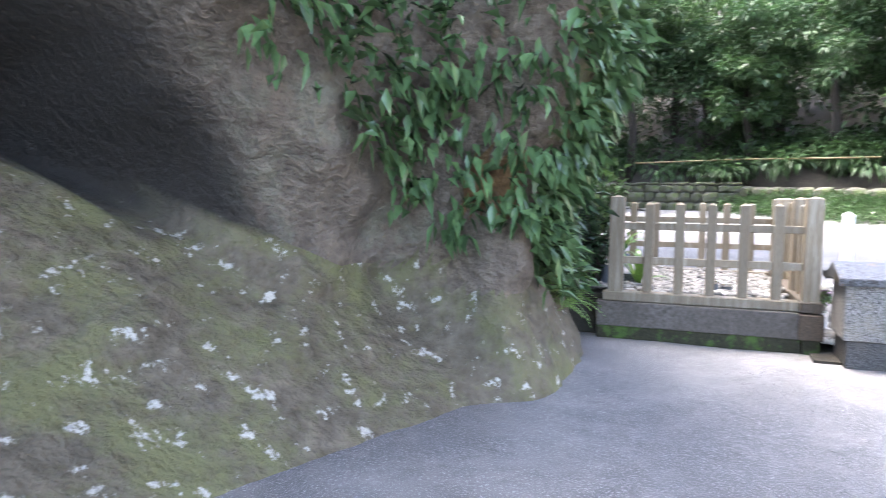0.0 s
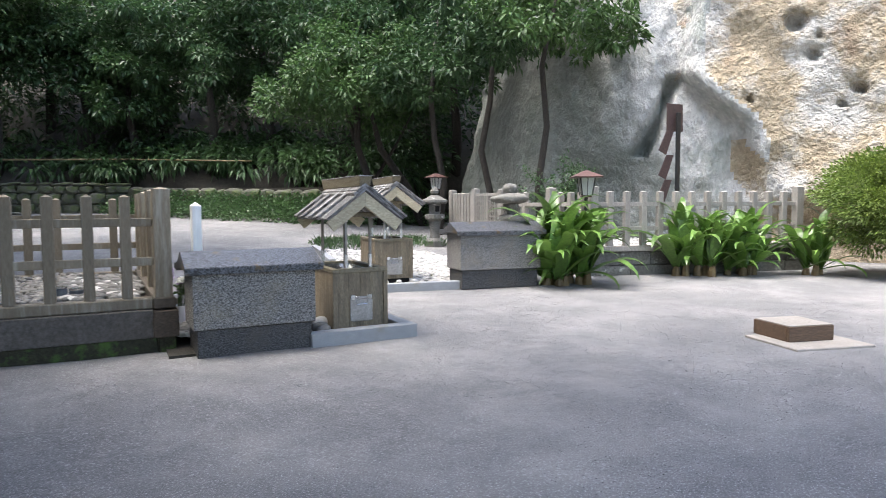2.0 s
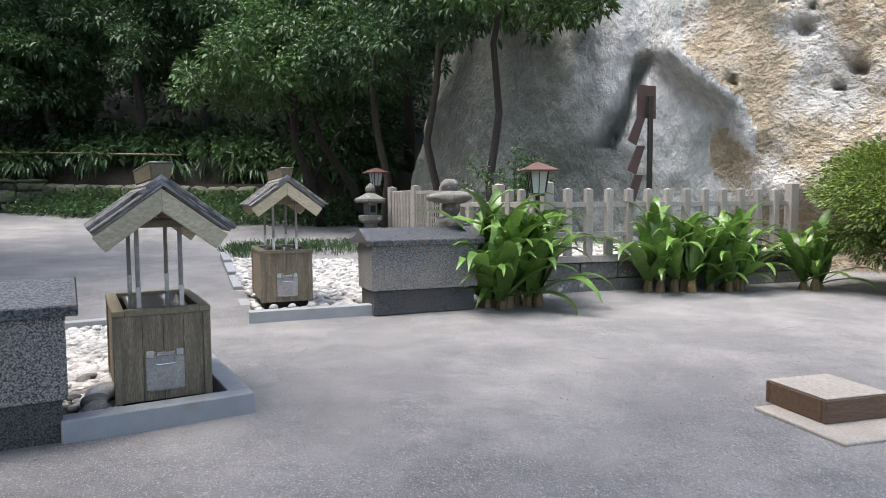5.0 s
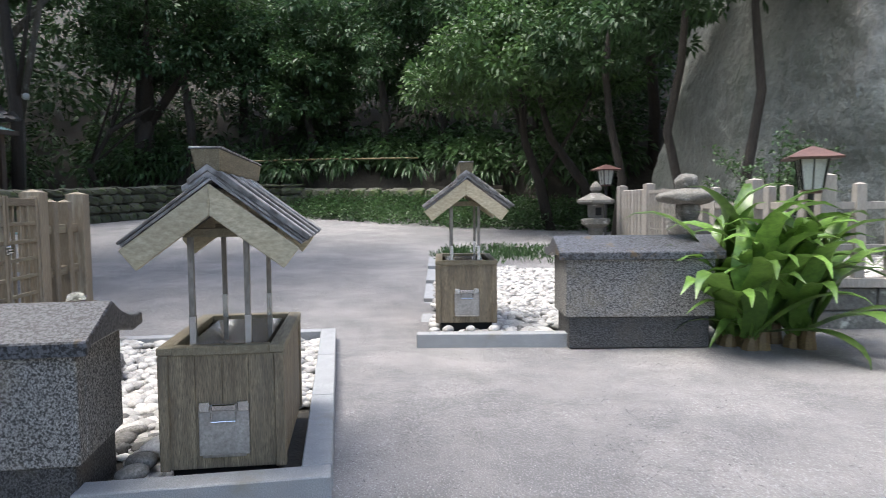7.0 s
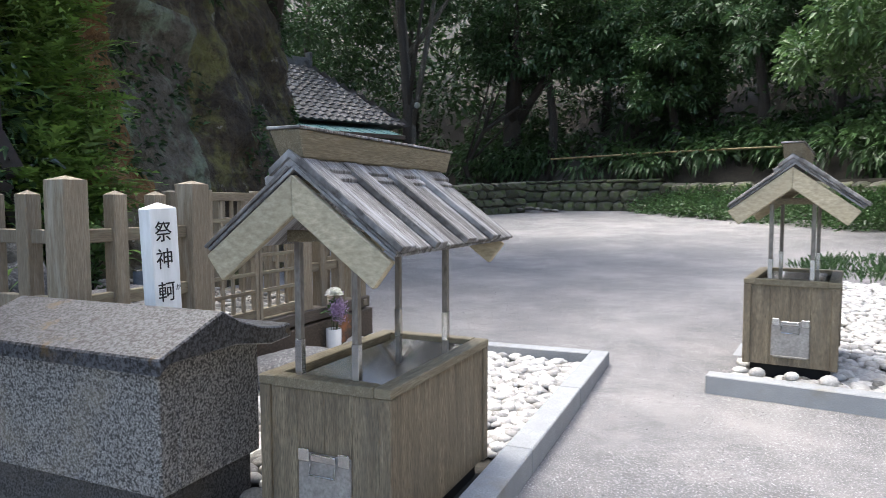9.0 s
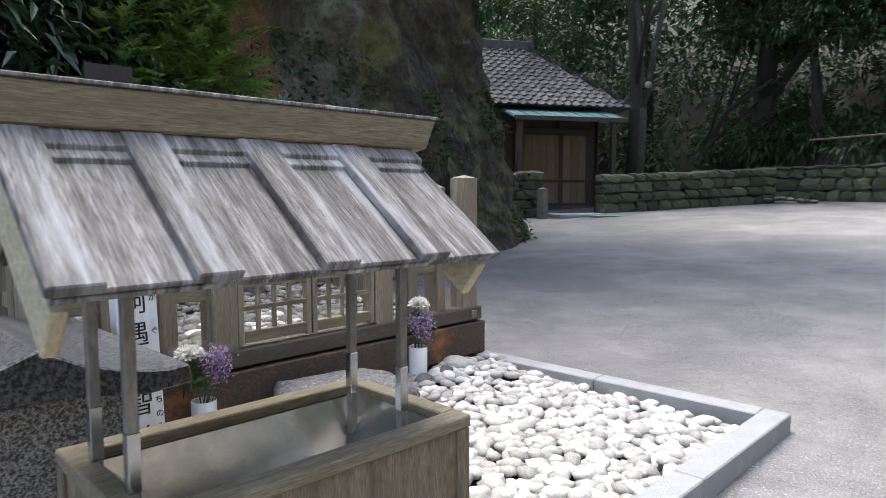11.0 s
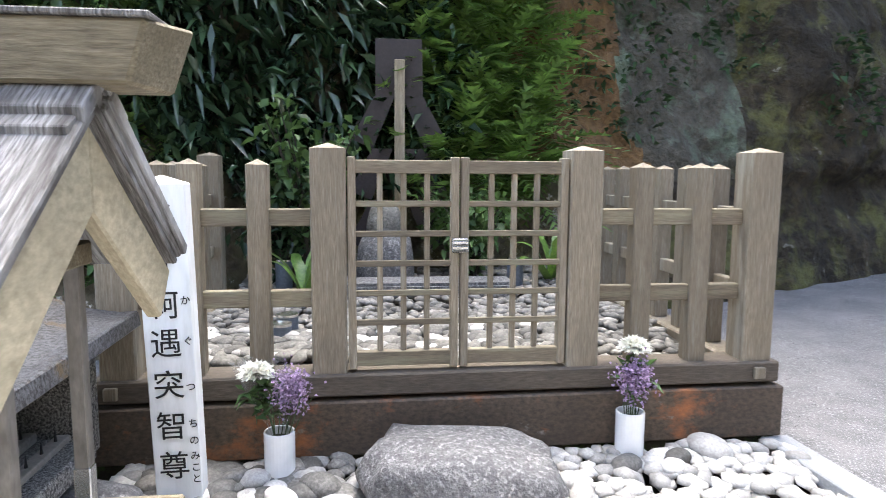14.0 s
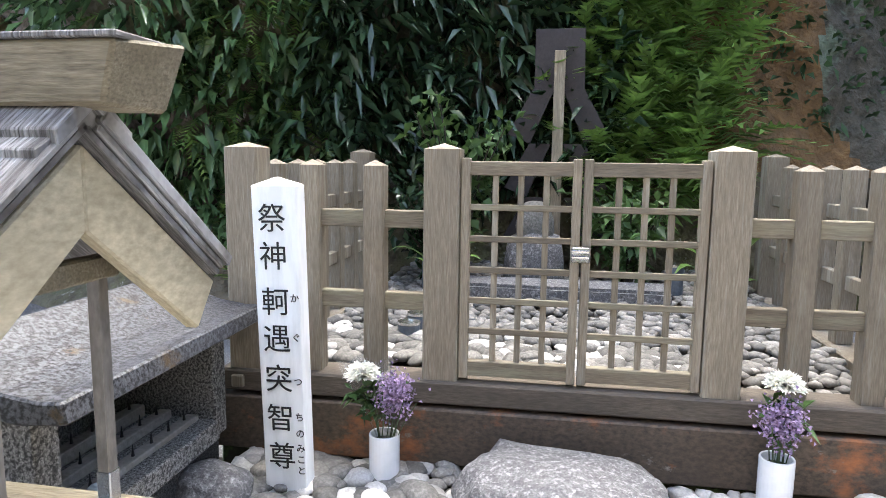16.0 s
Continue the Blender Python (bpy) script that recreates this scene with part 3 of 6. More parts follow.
# near-black painted in for the shade inside the hollow
darken_rock(M_ROCK, (0.032, 0.028, 0.024), 1.0)
darken_rock(M_ROCK_PALE, (0.032, 0.028, 0.024), 1.0)
# greenish grey for the cliff's stain plus painted shade of the trees
darken_rock(M_CLIFF, (0.12, 0.135, 0.11), 0.8)
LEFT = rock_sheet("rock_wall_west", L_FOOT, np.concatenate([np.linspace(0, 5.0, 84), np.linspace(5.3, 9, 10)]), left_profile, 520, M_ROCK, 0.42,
                  "weathered mossy rock face with a hollow under an overhang", (M_ROCK_ORANGE, M_ROCK_GREEN, M_ROCK_PALE, M_ROCK_BLACK), left_slot, hollow_shade)

# the tall pale cliff behind the grey fence, with a tan lobe that overlaps it
R_FOOT = [(18.0, 17.0), (12.0, 13.6), (9.3, 12.4), (8.9, 10.5), (8.8, 7.6), (9.5, 5.2), (11.0, 4.0), (12.6, 2.6), (13.8, 0.0), (14.2, -4.0), (13.2, -9.5)]
HOLES = [(11.98, 4.85, 0.20), (12.22, 4.22, 0.13), (12.72, 3.5, 0.10), (11.35, 3.4, 0.06), (12.55, 3.22, 0.07), (13.05, 3.25, 0.08), (12.28, 4.58, 0.06), (13.5, 3.15, 0.06)]


def lobe_edge(z):
    return float(np.interp(z, (0, 1.5, 2.95, 3.9, 5.1, 15), (11.75, 11.6, 11.2, 10.35, 10.45, 10.1)))


def right_profile(s, x, y, z):
    out = 0.09 * z + 0.25 * math.sin(z * 0.55 + y * 0.4)
    if y < 5.0:
        d = x - lobe_edge(z) if y > -2 else 1.0
        out -= 0.62 * step(-0.12, 0.25, d) * step(0.6, 1.6, z)
        for hx, hz, r in HOLES:
            q = math.hypot(x - hx, (z - hz) * 0.8) / (0.72 * r)
            if y > -1 and q < 1.3:
                out += 0.34 * (1 - step(0.6, 1.3, q))
    # fissure
    t = (z - 2.2) / 1.7
    if 0 < t < 1 and y > 2:
        out += 0.45 * (1 - step(0.04, 0.16, abs(x - (9.75 + 0.55 * t))))
    return out, z


def cliff_stain_shade(x, y, z, foot_y, back):
    """The stained, algae-grey part of the cliff towards the trees, their shade painted in."""
    p = Vector((x, y, z))
    return step(-0.7, 0.7, y - 4.6 - 0.25 * z + 0.9 * noise.noise(p * 0.8) + 0.7 * noise.noise(p * 2.4))


RIGHT = rock_sheet("rock_wall_east", R_FOOT, np.concatenate([np.linspace(0, 6.5, 78), np.linspace(6.8, 15, 16)]), right_profile, 420, M_CLIFF, 0.20,
                   "tall pale grey cliff face with a tan pitted lobe", (M_CLIFF_TAN,),
                   lambda x, y, z, *rest: 1 if y < 4.8 and x > lobe_edge(z) + 0.05 + 0.2 * noise.noise(Vector((x, y, z))) else 0, cliff_stain_shade)


# ---- roofed offering boxes ----
def offering_box(m, label, half=0.354):
    """A plank box with a sheet-metal trough and a small gabled board roof on four posts; the front faces -y."""
    box = thing("offering_box", m, label, "offering box", "roofed offering boxes")
    w, y0, y1, z0, z1 = 0.252, 0.0, 0.88, 0.09, 0.62
    wall_in = 0.03
    for sx in (-1, 1):
        part("side_panel", bm_box(sx * w - (0 if sx < 0 else wall_in), sx * w + (wall_in if sx < 0 else 0), y0 + 0.03, y1 - 0.03, z0, z1 - 0.03), M_WOOD_BOX, box)
        part("top_rail", bm_box(sx * (w - 0.02) - 0.032, sx * (w - 0.02) + 0.032, y0 - 0.004, y1 + 0.004, z1 - 0.032, z1 + 0.002), M_WOOD_LID, box)
    for k in range(4):
        a = -w + 0.03 + k * 0.111
        part("front_plank", bm_box(a, a + 0.110, y0 + 0.008, y0 + 0.03, z0, z1 - 0.034, 0.002), M_WOOD_BOX, box)
        part("back_plank", bm_box(a, a + 0.110, y1 - 0.03, y1 - 0.008, z0, z1 - 0.034, 0.002), M_WOOD_BOX, box)
    for sx in (-1, 1):
        for yy in (y0, y1 - 0.04):
            part("corner_post", bm_box(sx * (w - 0.012) - 0.022, sx * (w - 0.012) + 0.022, yy - 0.004, yy + 0.042, z0 - 0.002, z1 - 0.033), M_WOOD_BOX, box)
    for yy in (y0, y1 - 0.045):
        part("cross_rail", bm_box(-w + 0.052, w - 0.052, yy - 0.006, yy + 0.05, z1 - 0.035, z1 + 0.004), M_WOOD_LID, box)
    # sheet-metal trough
    bm = bmesh.new()
    rim = [bm.verts.new(p) for p in ((-0.17, 0.06, 0.60), (0.17, 0.06, 0.60), (0.17, 0.825, 0.60), (-0.17, 0.825, 0.60))]
    low = [bm.verts.new(p) for p in ((-0.10, 0.25, 0.42), (0.10, 0.25, 0.42), (0.10, 0.70, 0.42), (-0.10, 0.70, 0.42))]
    for i in range(4):
        j = (i + 1) % 4
        bm.faces.new((rim[i], rim[j], low[j], low[i]))
    bm.faces.new(low)
    part("trough", bm, M_STEEL, box, "dull sheet-metal trough")
    # lower hatch with its latch
    hatch = part("hatch", bm_box(-0.10, 0.11, y0 - 0.004, y0 + 0.006, z0 + 0.06, z0 + 0.28, 0.003), M_HATCH, box, "grey sheet-metal hatch")
    part("latch", bm_box(-0.045, 0.055, y0 - 0.016, y0 - 0.005, z0 + 0.255, z0 + 0.282, 0.004), M_STEEL_BRIGHT, hatch)
    part("handle", bm_tube([(-0.045, y0 - 0.012, z0 + 0.25), (-0.045, y0 - 0.018, z0 + 0.21), (0.055, y0 - 0.018, z0 + 0.21), (0.055, y0 - 0.012, z0 + 0.25)], [0.004] * 4, 6), M_STEEL_BRIGHT, hatch)
    for sx in (-1, 1):
        part("hasp", bm_box(0.005 + sx * 0.08 - 0.022, 0.005 + sx * 0.08 + 0.022, y0 - 0.012, y0 - 0.005, z0 + 0.25, z0 + 0.295, 0.003), M_STEEL, hatch)
    part("drip_edge", bm_box(-0.085, 0.095, y0 - 0.012, y0 - 0.0045, z0 + 0.052, z0 + 0.066, 0.003), M_POLE, hatch)
    # recessed base; its black paints the shadow gap under the box
    part("plinth", bm_box(-w + 0.03, w - 0.03, 0.05, y1 - 0.05, 0.0, z0 + 0.002), M_BLACK, box, "recessed base painted black for the shadow gap")
    # posts
    for sx in (-0.12, 0.11):
        for yy in (0.045, 0.765):
            post = part("post", bm_box(sx - 0.012, sx + 0.012, yy - 0.012, yy + 0.012, 0.50, 1.12, 0.002), M_POLE, box)
            part("foot_shoe", bm_box(sx - 0.0135, sx + 0.0135, yy - 0.0135, yy + 0.0135, z1 + 0.005, z1 + 0.13, 0.002), M_STEEL, post, "grey metal sleeve")
    # roof
    ya, yb, top = -0.16, 0.875, 1.335
    eave = top - 0.753 * half
    ang = math.atan2(top - eave, half)
    run = math.hypot(half, top - eave)
    for sx in (-1, 1):
        # slope frame: u down the slope, v along y
        base = Matrix.Translation((0.012, 0, top)) @ Matrix.Rotation(0 if sx > 0 else math.pi, 4, "Z") @ Matrix.Rotation(ang, 4, "Y")
        if sx < 0:
            base = base @ Matrix.Translation((0, -(ya + yb), 0))
        slope = part("roof_slope", bm_box(0.0, run, ya + 0.01, yb - 0.01, -0.012, 0.0, 0.002, m=base), M_WOOD_ROOF, box)
        nb = 4
        wide = (yb - ya) / nb
        for k in range(nb):
            a = ya + k * wide
            part("roof_board", bm_box(0.02, run + 0.006 * (k % 2), a + 0.004, a + wide - 0.004, 0.002, 0.014, 0.003, m=base), M_WOOD_ROOF, slope)
        for k in range(nb):
            a = ya + k * wide - 0.03 if k else ya - 0.002
            part("roof_batten", bm_box(0.015, run + 0.012, a, a + 0.085, 0.015, 0.038, 0.003, m=base), M_WOOD_ROOF, slope)
    for yy in (ya + 0.012, yb - 0.055):
        for sx in (-1, 1):
            o = [(sx * x, z - 0.012) for x, z in ((0.0, 1.19), (half - 0.068, 1.19 - 0.753 * (half - 0.068)), (half - 0.004, eave - 0.012), (0.0, 1.318))]
            part("bargeboard", bm_prism(o, "y", yy, yy + 0.028, 0.004), M_BARGE, box)
    part("tie_beam", bm_box(-0.16, 0.16, 0.03, 0.06, 1.085, 1.125), M_WOOD_LID, box)
    part("tie_beam", bm_box(-0.16, 0.16, 0.75, 0.78, 1.085, 1.125), M_WOOD_LID, box)
    part("rafter_beam", bm_box(-0.022, 0.022, ya + 0.03, yb - 0.06, 1.25, 1.29), M_WOOD_LID, box)
    for z, hw, ex in ((1.318, 0.10, 0.0), (1.345, 0.075, 0.012)):
        o = [(-hw, z - 0.045), (0.0, z + 0.012), (hw, z - 0.045), (hw + 0.004, z - 0.022), (0.0, z + 0.038), (-hw - 0.004, z - 0.022)]
        part("ridge_board", bm_prism(o, "y", ya + 0.012 - ex, yb - 0.012 + ex, 0.002), M_WOOD_ROOF, box)
    bm = bmesh.new()
    lo = [(-0.048, -0.14, 1.355), (0.048, -0.14, 1.355), (0.048, 0.92, 1.355), (-0.048, 0.955, 1.35)]
    hi = [(-0.058, -0.18, 1.44), (0.058, -0.18, 1.44), (0.058, 0.95, 1.44), (-0.058, 0.985, 1.447)]
    a = [bm.verts.new(p) for p in lo]
    b = [bm.verts.new(p) for p in hi]
    bm.faces.new(a)
    bm.faces.new(b)
    for i in range(4):
        bm.faces.new((a[i], a[(i + 1) % 4], b[(i + 1) % 4], b[i]))
    bmesh.ops.bevel(bm, geom=bm.edges[:], offset=0.005, segments=1, affect="EDGES")
    ridge = part("ridge_beam", bm, M_WOOD_LID, box)
    part("ridge_cap", bm_box(-0.062, 0.062, -0.185, 0.955, 1.441, 1.45, 0.002), M_WOOD_ROOF, ridge, "pale weathered cap board")
    return box


BOX_A = offering_box(pose(1.665, -0.2, 0.0, rz=0.4), "weathered brown wooden offering box with a small grey board roof")
copy_thing(BOX_A, pose(3.205, 2.79, 0.055, rz=-7.0) @ Matrix.Scale(1.06, 4))


# ---- granite candle stands ----
def candle_stand(m, label, length):
    """A granite stand: closed slabs at the back and ends, a shelf open to +y, and a roof-shaped top slab."""
    st = thing("candle_stand", m, label, "stone stand", "granite candle stands")
    part("base", bm_box(0.03, length - 0.03, -0.44, 0.02, -0.02, 0.22, 0.006), M_GRANITE_DARK, st, "dark damp granite base")
    part("back_slab", bm_box(0.0, length, -0.47, -0.39, 0.222, 0.69, 0.006), M_GRANITE, st)
    for x in (0.0, length - 0.09):
        part("end_slab", bm_box(x, x + 0.09, -0.388, 0.04, 0.222, 0.69, 0.006), M_GRANITE, st)
    part("shelf", bm_box(0.092, length - 0.092, -0.386, 0.06, 0.222, 0.30, 0.006), M_GRANITE, st)
    o = [(-0.52, 0.655), (-0.52, 0.715), (-0.22, 0.83), (-0.12, 0.775), (0.0, 0.735), (0.11, 0.718), (0.175, 0.722), (0.185, 0.665), (0.05, 0.655), (-0.15, 0.691), (-0.47, 0.691)]
    part("top_slab", bm_prism(o, "x", -0.06, length + 0.06, 0.006), M_SLAB, st, "dark speckled roof-shaped granite slab")
    for k in range(3):
        rail = part("candle_rail", bm_box(0.12, length - 0.12, -0.28 + k * 0.11, -0.23 + k * 0.11, 0.302, 0.325 + 0.012 * (2 - k), 0.004), M_PLINTH_TOP, st, "stained pale candle rail")
        for j in range(7):
            x = 0.18 + j * (length - 0.36) / 6
            part("candle_spike", bm_lathe([(0.006, 0), (0.004, 0.012), (0.0012, 0.04)], 6, centre=(x, -0.255 + k * 0.11, 0.324 + 0.012 * (2 - k))), M_IRON, rail)
    return st


candle_stand(pose(0.20, 0.0, 0.0, rz=1.5), "speckled granite candle stand with a dark roof-shaped top slab", 0.97)
candle_stand(pose(4.0, 2.684, 0.035, rz=-7) @ Matrix.Scale(1.1, 4), "speckled granite candle stand beside the strap-leaved plant", 1.12)
cup = thing("incense_cup", pose(0.90, 0.02, 0.302), "small round white incense cup on the granite shelf", "cup")
part("bowl", bm_lathe([(0.018, 0), (0.032, 0.012), (0.034, 0.026), (0.024, 0.036), (0.012, 0.038), (0.010, 0.03)], 18), M_CERAMIC, cup, smooth=True)
part("band", bm_lathe([(0.0195, 0.0), (0.0335, 0.0125), (0.0345, 0.0155), (0.03, 0.0155)], 18), M_LAMP_RED, cup)
taper = thing("candle", pose(1.00, -0.10, 0.302, ry=6), "thin white candle standing on the granite shelf", "candle")
part("wax", bm_lathe([(0.006, 0), (0.006, 0.125), (0.003, 0.128)], 10), M_CERAMIC, taper)
part("wick", bm_lathe([(0.001, 0.127), (0.001, 0.137)], 5), M_IRON, taper)


# ---- kerbs and pebble beds ----
def kerb_run(k, a, b, wide, high, z0, z1):
    d = Vector(b) - Vector(a)
    ln = d.length
    cuts = max(1, round(ln / 1.2))
    for c in range(cuts):
        ob = part("kerb_stone", bm_box(c * ln / cuts + 0.002, (c + 1) * ln / cuts - 0.002, 0.0, wide, -0.08, high, 0.006), M_KERB, k)
        zz = z0 + (z1 - z0) * c / cuts
        ob.matrix_basis = Matrix.Translation((*a, zz)) @ Matrix.Rotation(math.atan2(d.y, d.x), 4, "Z") @ Matrix.Rotation(-math.atan2(z1 - z0, ln), 4, "Y")


KW = thing("kerb_west", pose(0, 0, 0), "smooth grey stone kerb round the pebble bed", "kerb", "stone kerbs", "structure")
kerb_run(KW, (1.14, -0.455), (2.13, -0.41), 0.13, 0.115, 0, 0)
kerb_run(KW, (2.127, -0.276), (2.03, 2.93), 0.13, 0.114, 0, 0)
kerb_run(KW, (1.90, 2.93), (0.05, 2.83), 0.13, 0.115, 0, 0)
KE = thing("kerb_east", pose(0, 0, 0), "smooth grey stone kerb round the far pebble bed", "kerb", "stone kerbs", "structure")
kerb_run(KE, (2.72, 2.45), (4.0, 2.28), 0.13, 0.115, 0.01, 0.01)
kerb_run(KE, (3.40, 7.90), (2.72, 2.455), 0.13, 0.115, 0.24, 0.012)

PEBBLE_SHAPES = [(0.062, 0.045, 0.024), (0.05, 0.042, 0.027), (0.072, 0.044, 0.026), (0.045, 0.038, 0.022), (0.058, 0.05, 0.02), (0.05, 0.036, 0.03), (0.066, 0.052, 0.031), (0.04, 0.034, 0.024)]
PEBBLE_MESH = {}
for shade, mm in (("w", M_PEBBLE), ("d", M_PEBBLE_D)):
    PEBBLE_MESH[shade] = []
    for i, r in enumerate(PEBBLE_SHAPES):
        me = mesh_of(bm_stone(*r, seed=i + 1, rough=0.10, subdiv=2), "pebble")
        me.materials.append(mm)
        me.polygons.foreach_set("use_smooth", [True] * len(me.polygons))
        PEBBLE_MESH[shade].append(me)
TINY = mesh_of(bm_stone(1.0, 0.74, 0.40, seed=5, rough=0.12, subdiv=1))
TINY_V = np.array([v.co[:] for v in TINY.vertices])
TINY_T = [tuple(p.vertices) for p in TINY.polygons]
bpy.data.meshes.remove(TINY)


def pebble_bed(name, label, inside, bounds, z_of, singles, single_zone, dark, step_=0.072, size=1.08, rest_mat=None):
    """A bed of rounded pebbles: those of a near stretch singly, the rest in one mesh."""
    bed = thing(name, pose(0, 0, 0), label, "pebble bed")
    x0, x1, y0, y1 = bounds
    spots = []
    y = y0
    row = 0
    while y < y1:
        x = x0 + (row % 2) * step_ * 0.5
        while x < x1:
            px, py = x + rng.uniform(-0.4, 0.4) * step_, y + rng.uniform(-0.4, 0.4) * step_
            if inside(px, py):
                spots.append((px, py))
            x += step_
        y += step_ * 0.82
        row += 1
    near = [p for p in spots if single_zone(*p)][:singles]
    chosen = set(near)
    for p in near:
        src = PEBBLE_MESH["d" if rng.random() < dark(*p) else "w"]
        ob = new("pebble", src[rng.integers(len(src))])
        ob.parent = bed
        sc = size * rng.uniform(0.75, 1.2)
        ob.matrix_basis = pose(p[0], p[1], z_of(*p) + rng.uniform(-0.008, 0.018), rng.uniform(-13, 13), rng.uniform(-13, 13), rng.uniform(0, 360)) @ Matrix.Diagonal((sc, sc, sc * 0.95, 1))
    rest = np.array([p for p in spots if p not in chosen])
    if len(rest):
        n_ = len(rest)
        z = np.array([z_of(*p) for p in rest]) + rng.uniform(-0.01, 0.018, n_)
        a = rng.uniform(0, math.tau, n_)
        d = np.stack([np.cos(a), np.sin(a), rng.uniform(-0.3, 0.3, n_)], 1)
        ms = frames_from(np.c_[rest, z], d, np.tile([0.0, 0, 1], (n_, 1)) + rng.normal(0, 0.13, (n_, 3)), size * rng.uniform(0.038, 0.064, n_))
        ob = link("pebble_rest", stamp("pebble_rest", TINY_V, TINY_T, ms), rest_mat or M_PEBBLES_JOINED, bed, "rounded white and grey pebbles", True)
        ob["kind"] = "stuff"
    return bed


def in_plot_a(x, y):
    if not (0.10 < x < 1.98 - 0.03 * y * 0.6 and -0.30 < y < 2.76):
        return False
    if x < 1.32 and y < 0.12:
        return 1.2 < x and y > -0.28
    if 1.42 < x < 1.97 and -0.3 < y < 0.76:
        return False
    return True


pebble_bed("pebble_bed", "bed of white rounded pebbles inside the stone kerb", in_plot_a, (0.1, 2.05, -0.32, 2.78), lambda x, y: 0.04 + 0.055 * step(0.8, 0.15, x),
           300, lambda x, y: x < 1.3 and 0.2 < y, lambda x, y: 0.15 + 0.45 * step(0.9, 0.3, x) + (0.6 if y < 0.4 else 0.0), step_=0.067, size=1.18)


def in_plot_b(x, y):
    lx = 2.86 + (y - 2.5) * 0.125
    if not (lx < x < 5.4 and 2.56 - 0.13 * (x - 2.86) < y < 7.4 - 0.45 * (x - 3.5)):
        return False
    if x > 3.93 and y < 2.95:
        return False
    c, s_ = math.cos(radians(6)), math.sin(radians(6))
    u, v = (x - 3.2) * c - (y - 2.8) * s_, (x - 3.2) * s_ + (y - 2.8) * c
    return not (abs(u) < 0.27 and -0.02 < v < 1.0)


pebble_bed("pebble_bed", "far bed of white rounded pebbles inside a stone kerb", in_plot_b, (2.8, 5.4, 2.4, 7.4), lambda x, y: ground_z(x, y) + 0.045, 120,
           lambda x, y: y < 3.4, lambda x, y: 0.1, step_=0.078, size=1.25)
for px, py, s_ in ((3.02, 2.66, 1.25), (3.42, 2.61, 1.35), (3.22, 2.66, 1.0)):
    st = tagged(new("stone", PEBBLE_MESH["w"][5]), "large smooth white stone laid before the box", "stone", "white stones")
    st.matrix_basis = pose(px, py, 0.12, rz=40 * s_) @ Matrix.Scale(s_, 4)
soil = link("bed_soil", mesh_of(bm_box(0.04, 2.03, -0.33, 2.8, -0.02, 0.018, 0)), M_SOIL)
tagged(soil, "dark damp soil under the pebbles", "soil", kind="structure")
soil = link("bed_soil", mesh_of(bm_prism([(2.8, 2.50), (5.3, 2.45), (5.3, 6.3), (3.5, 7.2)], "z", -0.02, 0.03, 0)), M_SOIL)
tagged(soil, "dark soil under the far pebbles", "soil", kind="structure")


# ---- timber fence round the altar ----
def post_bm(w, z0, z1, point=0.03, bm=None, x=0.0, y=0.0):
    """A square post with a low pyramid on top."""
    bm = bm or bmesh.new()
    h = w / 2
    c = 0.006
    ring = [(-h + c, -h), (h - c, -h), (h, -h + c), (h, h - c), (h - c, h), (-h + c, h), (-h, h - c), (-h, -h + c)]
    a = [bm.verts.new((x + p, y + q, z0)) for p, q in ring]
    b = [bm.verts.new((x + p, y + q, z1 - point)) for p, q in ring]
    t = bm.verts.new((x, y, z1))
    bm.faces.new(a)
    for i in range(8):
        j = (i + 1) % 8
        bm.faces.new((a[i], a[j], b[j], b[i]))
        bm.faces.new((b[i], b[j], t))
    return bm


def lattice_gate(name, m, width, z0, z1, cols, rows, material, rail, label, latch=True, parent_group="lattice gates"):
    """A two-leaf lattice gate in the plane x = 0, along y from 0 to width."""
    g = thing(name, m, label, "gate", parent_group)
    half = width / 2
    for k in range(2):
        a, b = k * half, (k + 1) * half
        leaf = part("gate_leaf", bm_box(-0.018, 0.018, a + 0.004, b - 0.004, z0, z0 + 0.058, 0.003), rail, g)
        part("top_bar", bm_box(-0.017, 0.017, a + 0.004, b - 0.004, z1 - 0.052, z1, 0.003), rail, leaf)
        for s0 in (a + 0.004, b - 0.036):
            part("stile", bm_box(-0.022, 0.022, s0, s0 + 0.032, z0 - 0.01, z1 + 0.012, 0.003), material, leaf)
        for c in range(cols):
            y = a + 0.036 + (half - 0.072) * (c + 1) / (cols + 1)
            part("bar", bm_box(-0.014, 0.004, y - 0.0115, y + 0.0115, z0 + 0.05, z1 - 0.045, 0.002), material, leaf)
        for r in range(rows):
            z = z0 + 0.058 + (z1 - z0 - 0.11) * (r + 1) / (rows + 1)
            part("cross_bar", bm_box(-0.002, 0.015, a + 0.03, b - 0.03, z - 0.0115, z + 0.0115, 0.002), rail, leaf)
    if latch:
        for k in range(2):
            z = (z0 + z1) / 2 + 0.085 - 0.02 * k
            part("latch", bm_tube([(0.034, half - 0.03, z), (0.036, half + 0.03, z)], [0.006, 0.006], 8), M_STEEL_BRIGHT, g, "bright steel latch")
        part("latch_plate", bm_box(0.022, 0.030, half - 0.034, half + 0.034, (z0 + z1) / 2 + 0.045, (z0 + z1) / 2 + 0.105, 0.006), M_STEEL_BRIGHT, g, "bright steel latch plate")
    return g


M_SIDE_BOARD = mat("side_board", (0.16, 0.145, 0.13), (0.07, 0.06, 0.05), scale=2.2, fine=40, rough=0.8, bump=0.4, amount=0.8, bump_dist=0.004)
FENCE_AT = pose(0.04, 0, 0, rz=1.4)
FENCE = thing("timber_fence", FENCE_AT, "brown weathered timber fence with square posts on a stained sill", "fence")
TOP, SILL = 1.35, 0.445


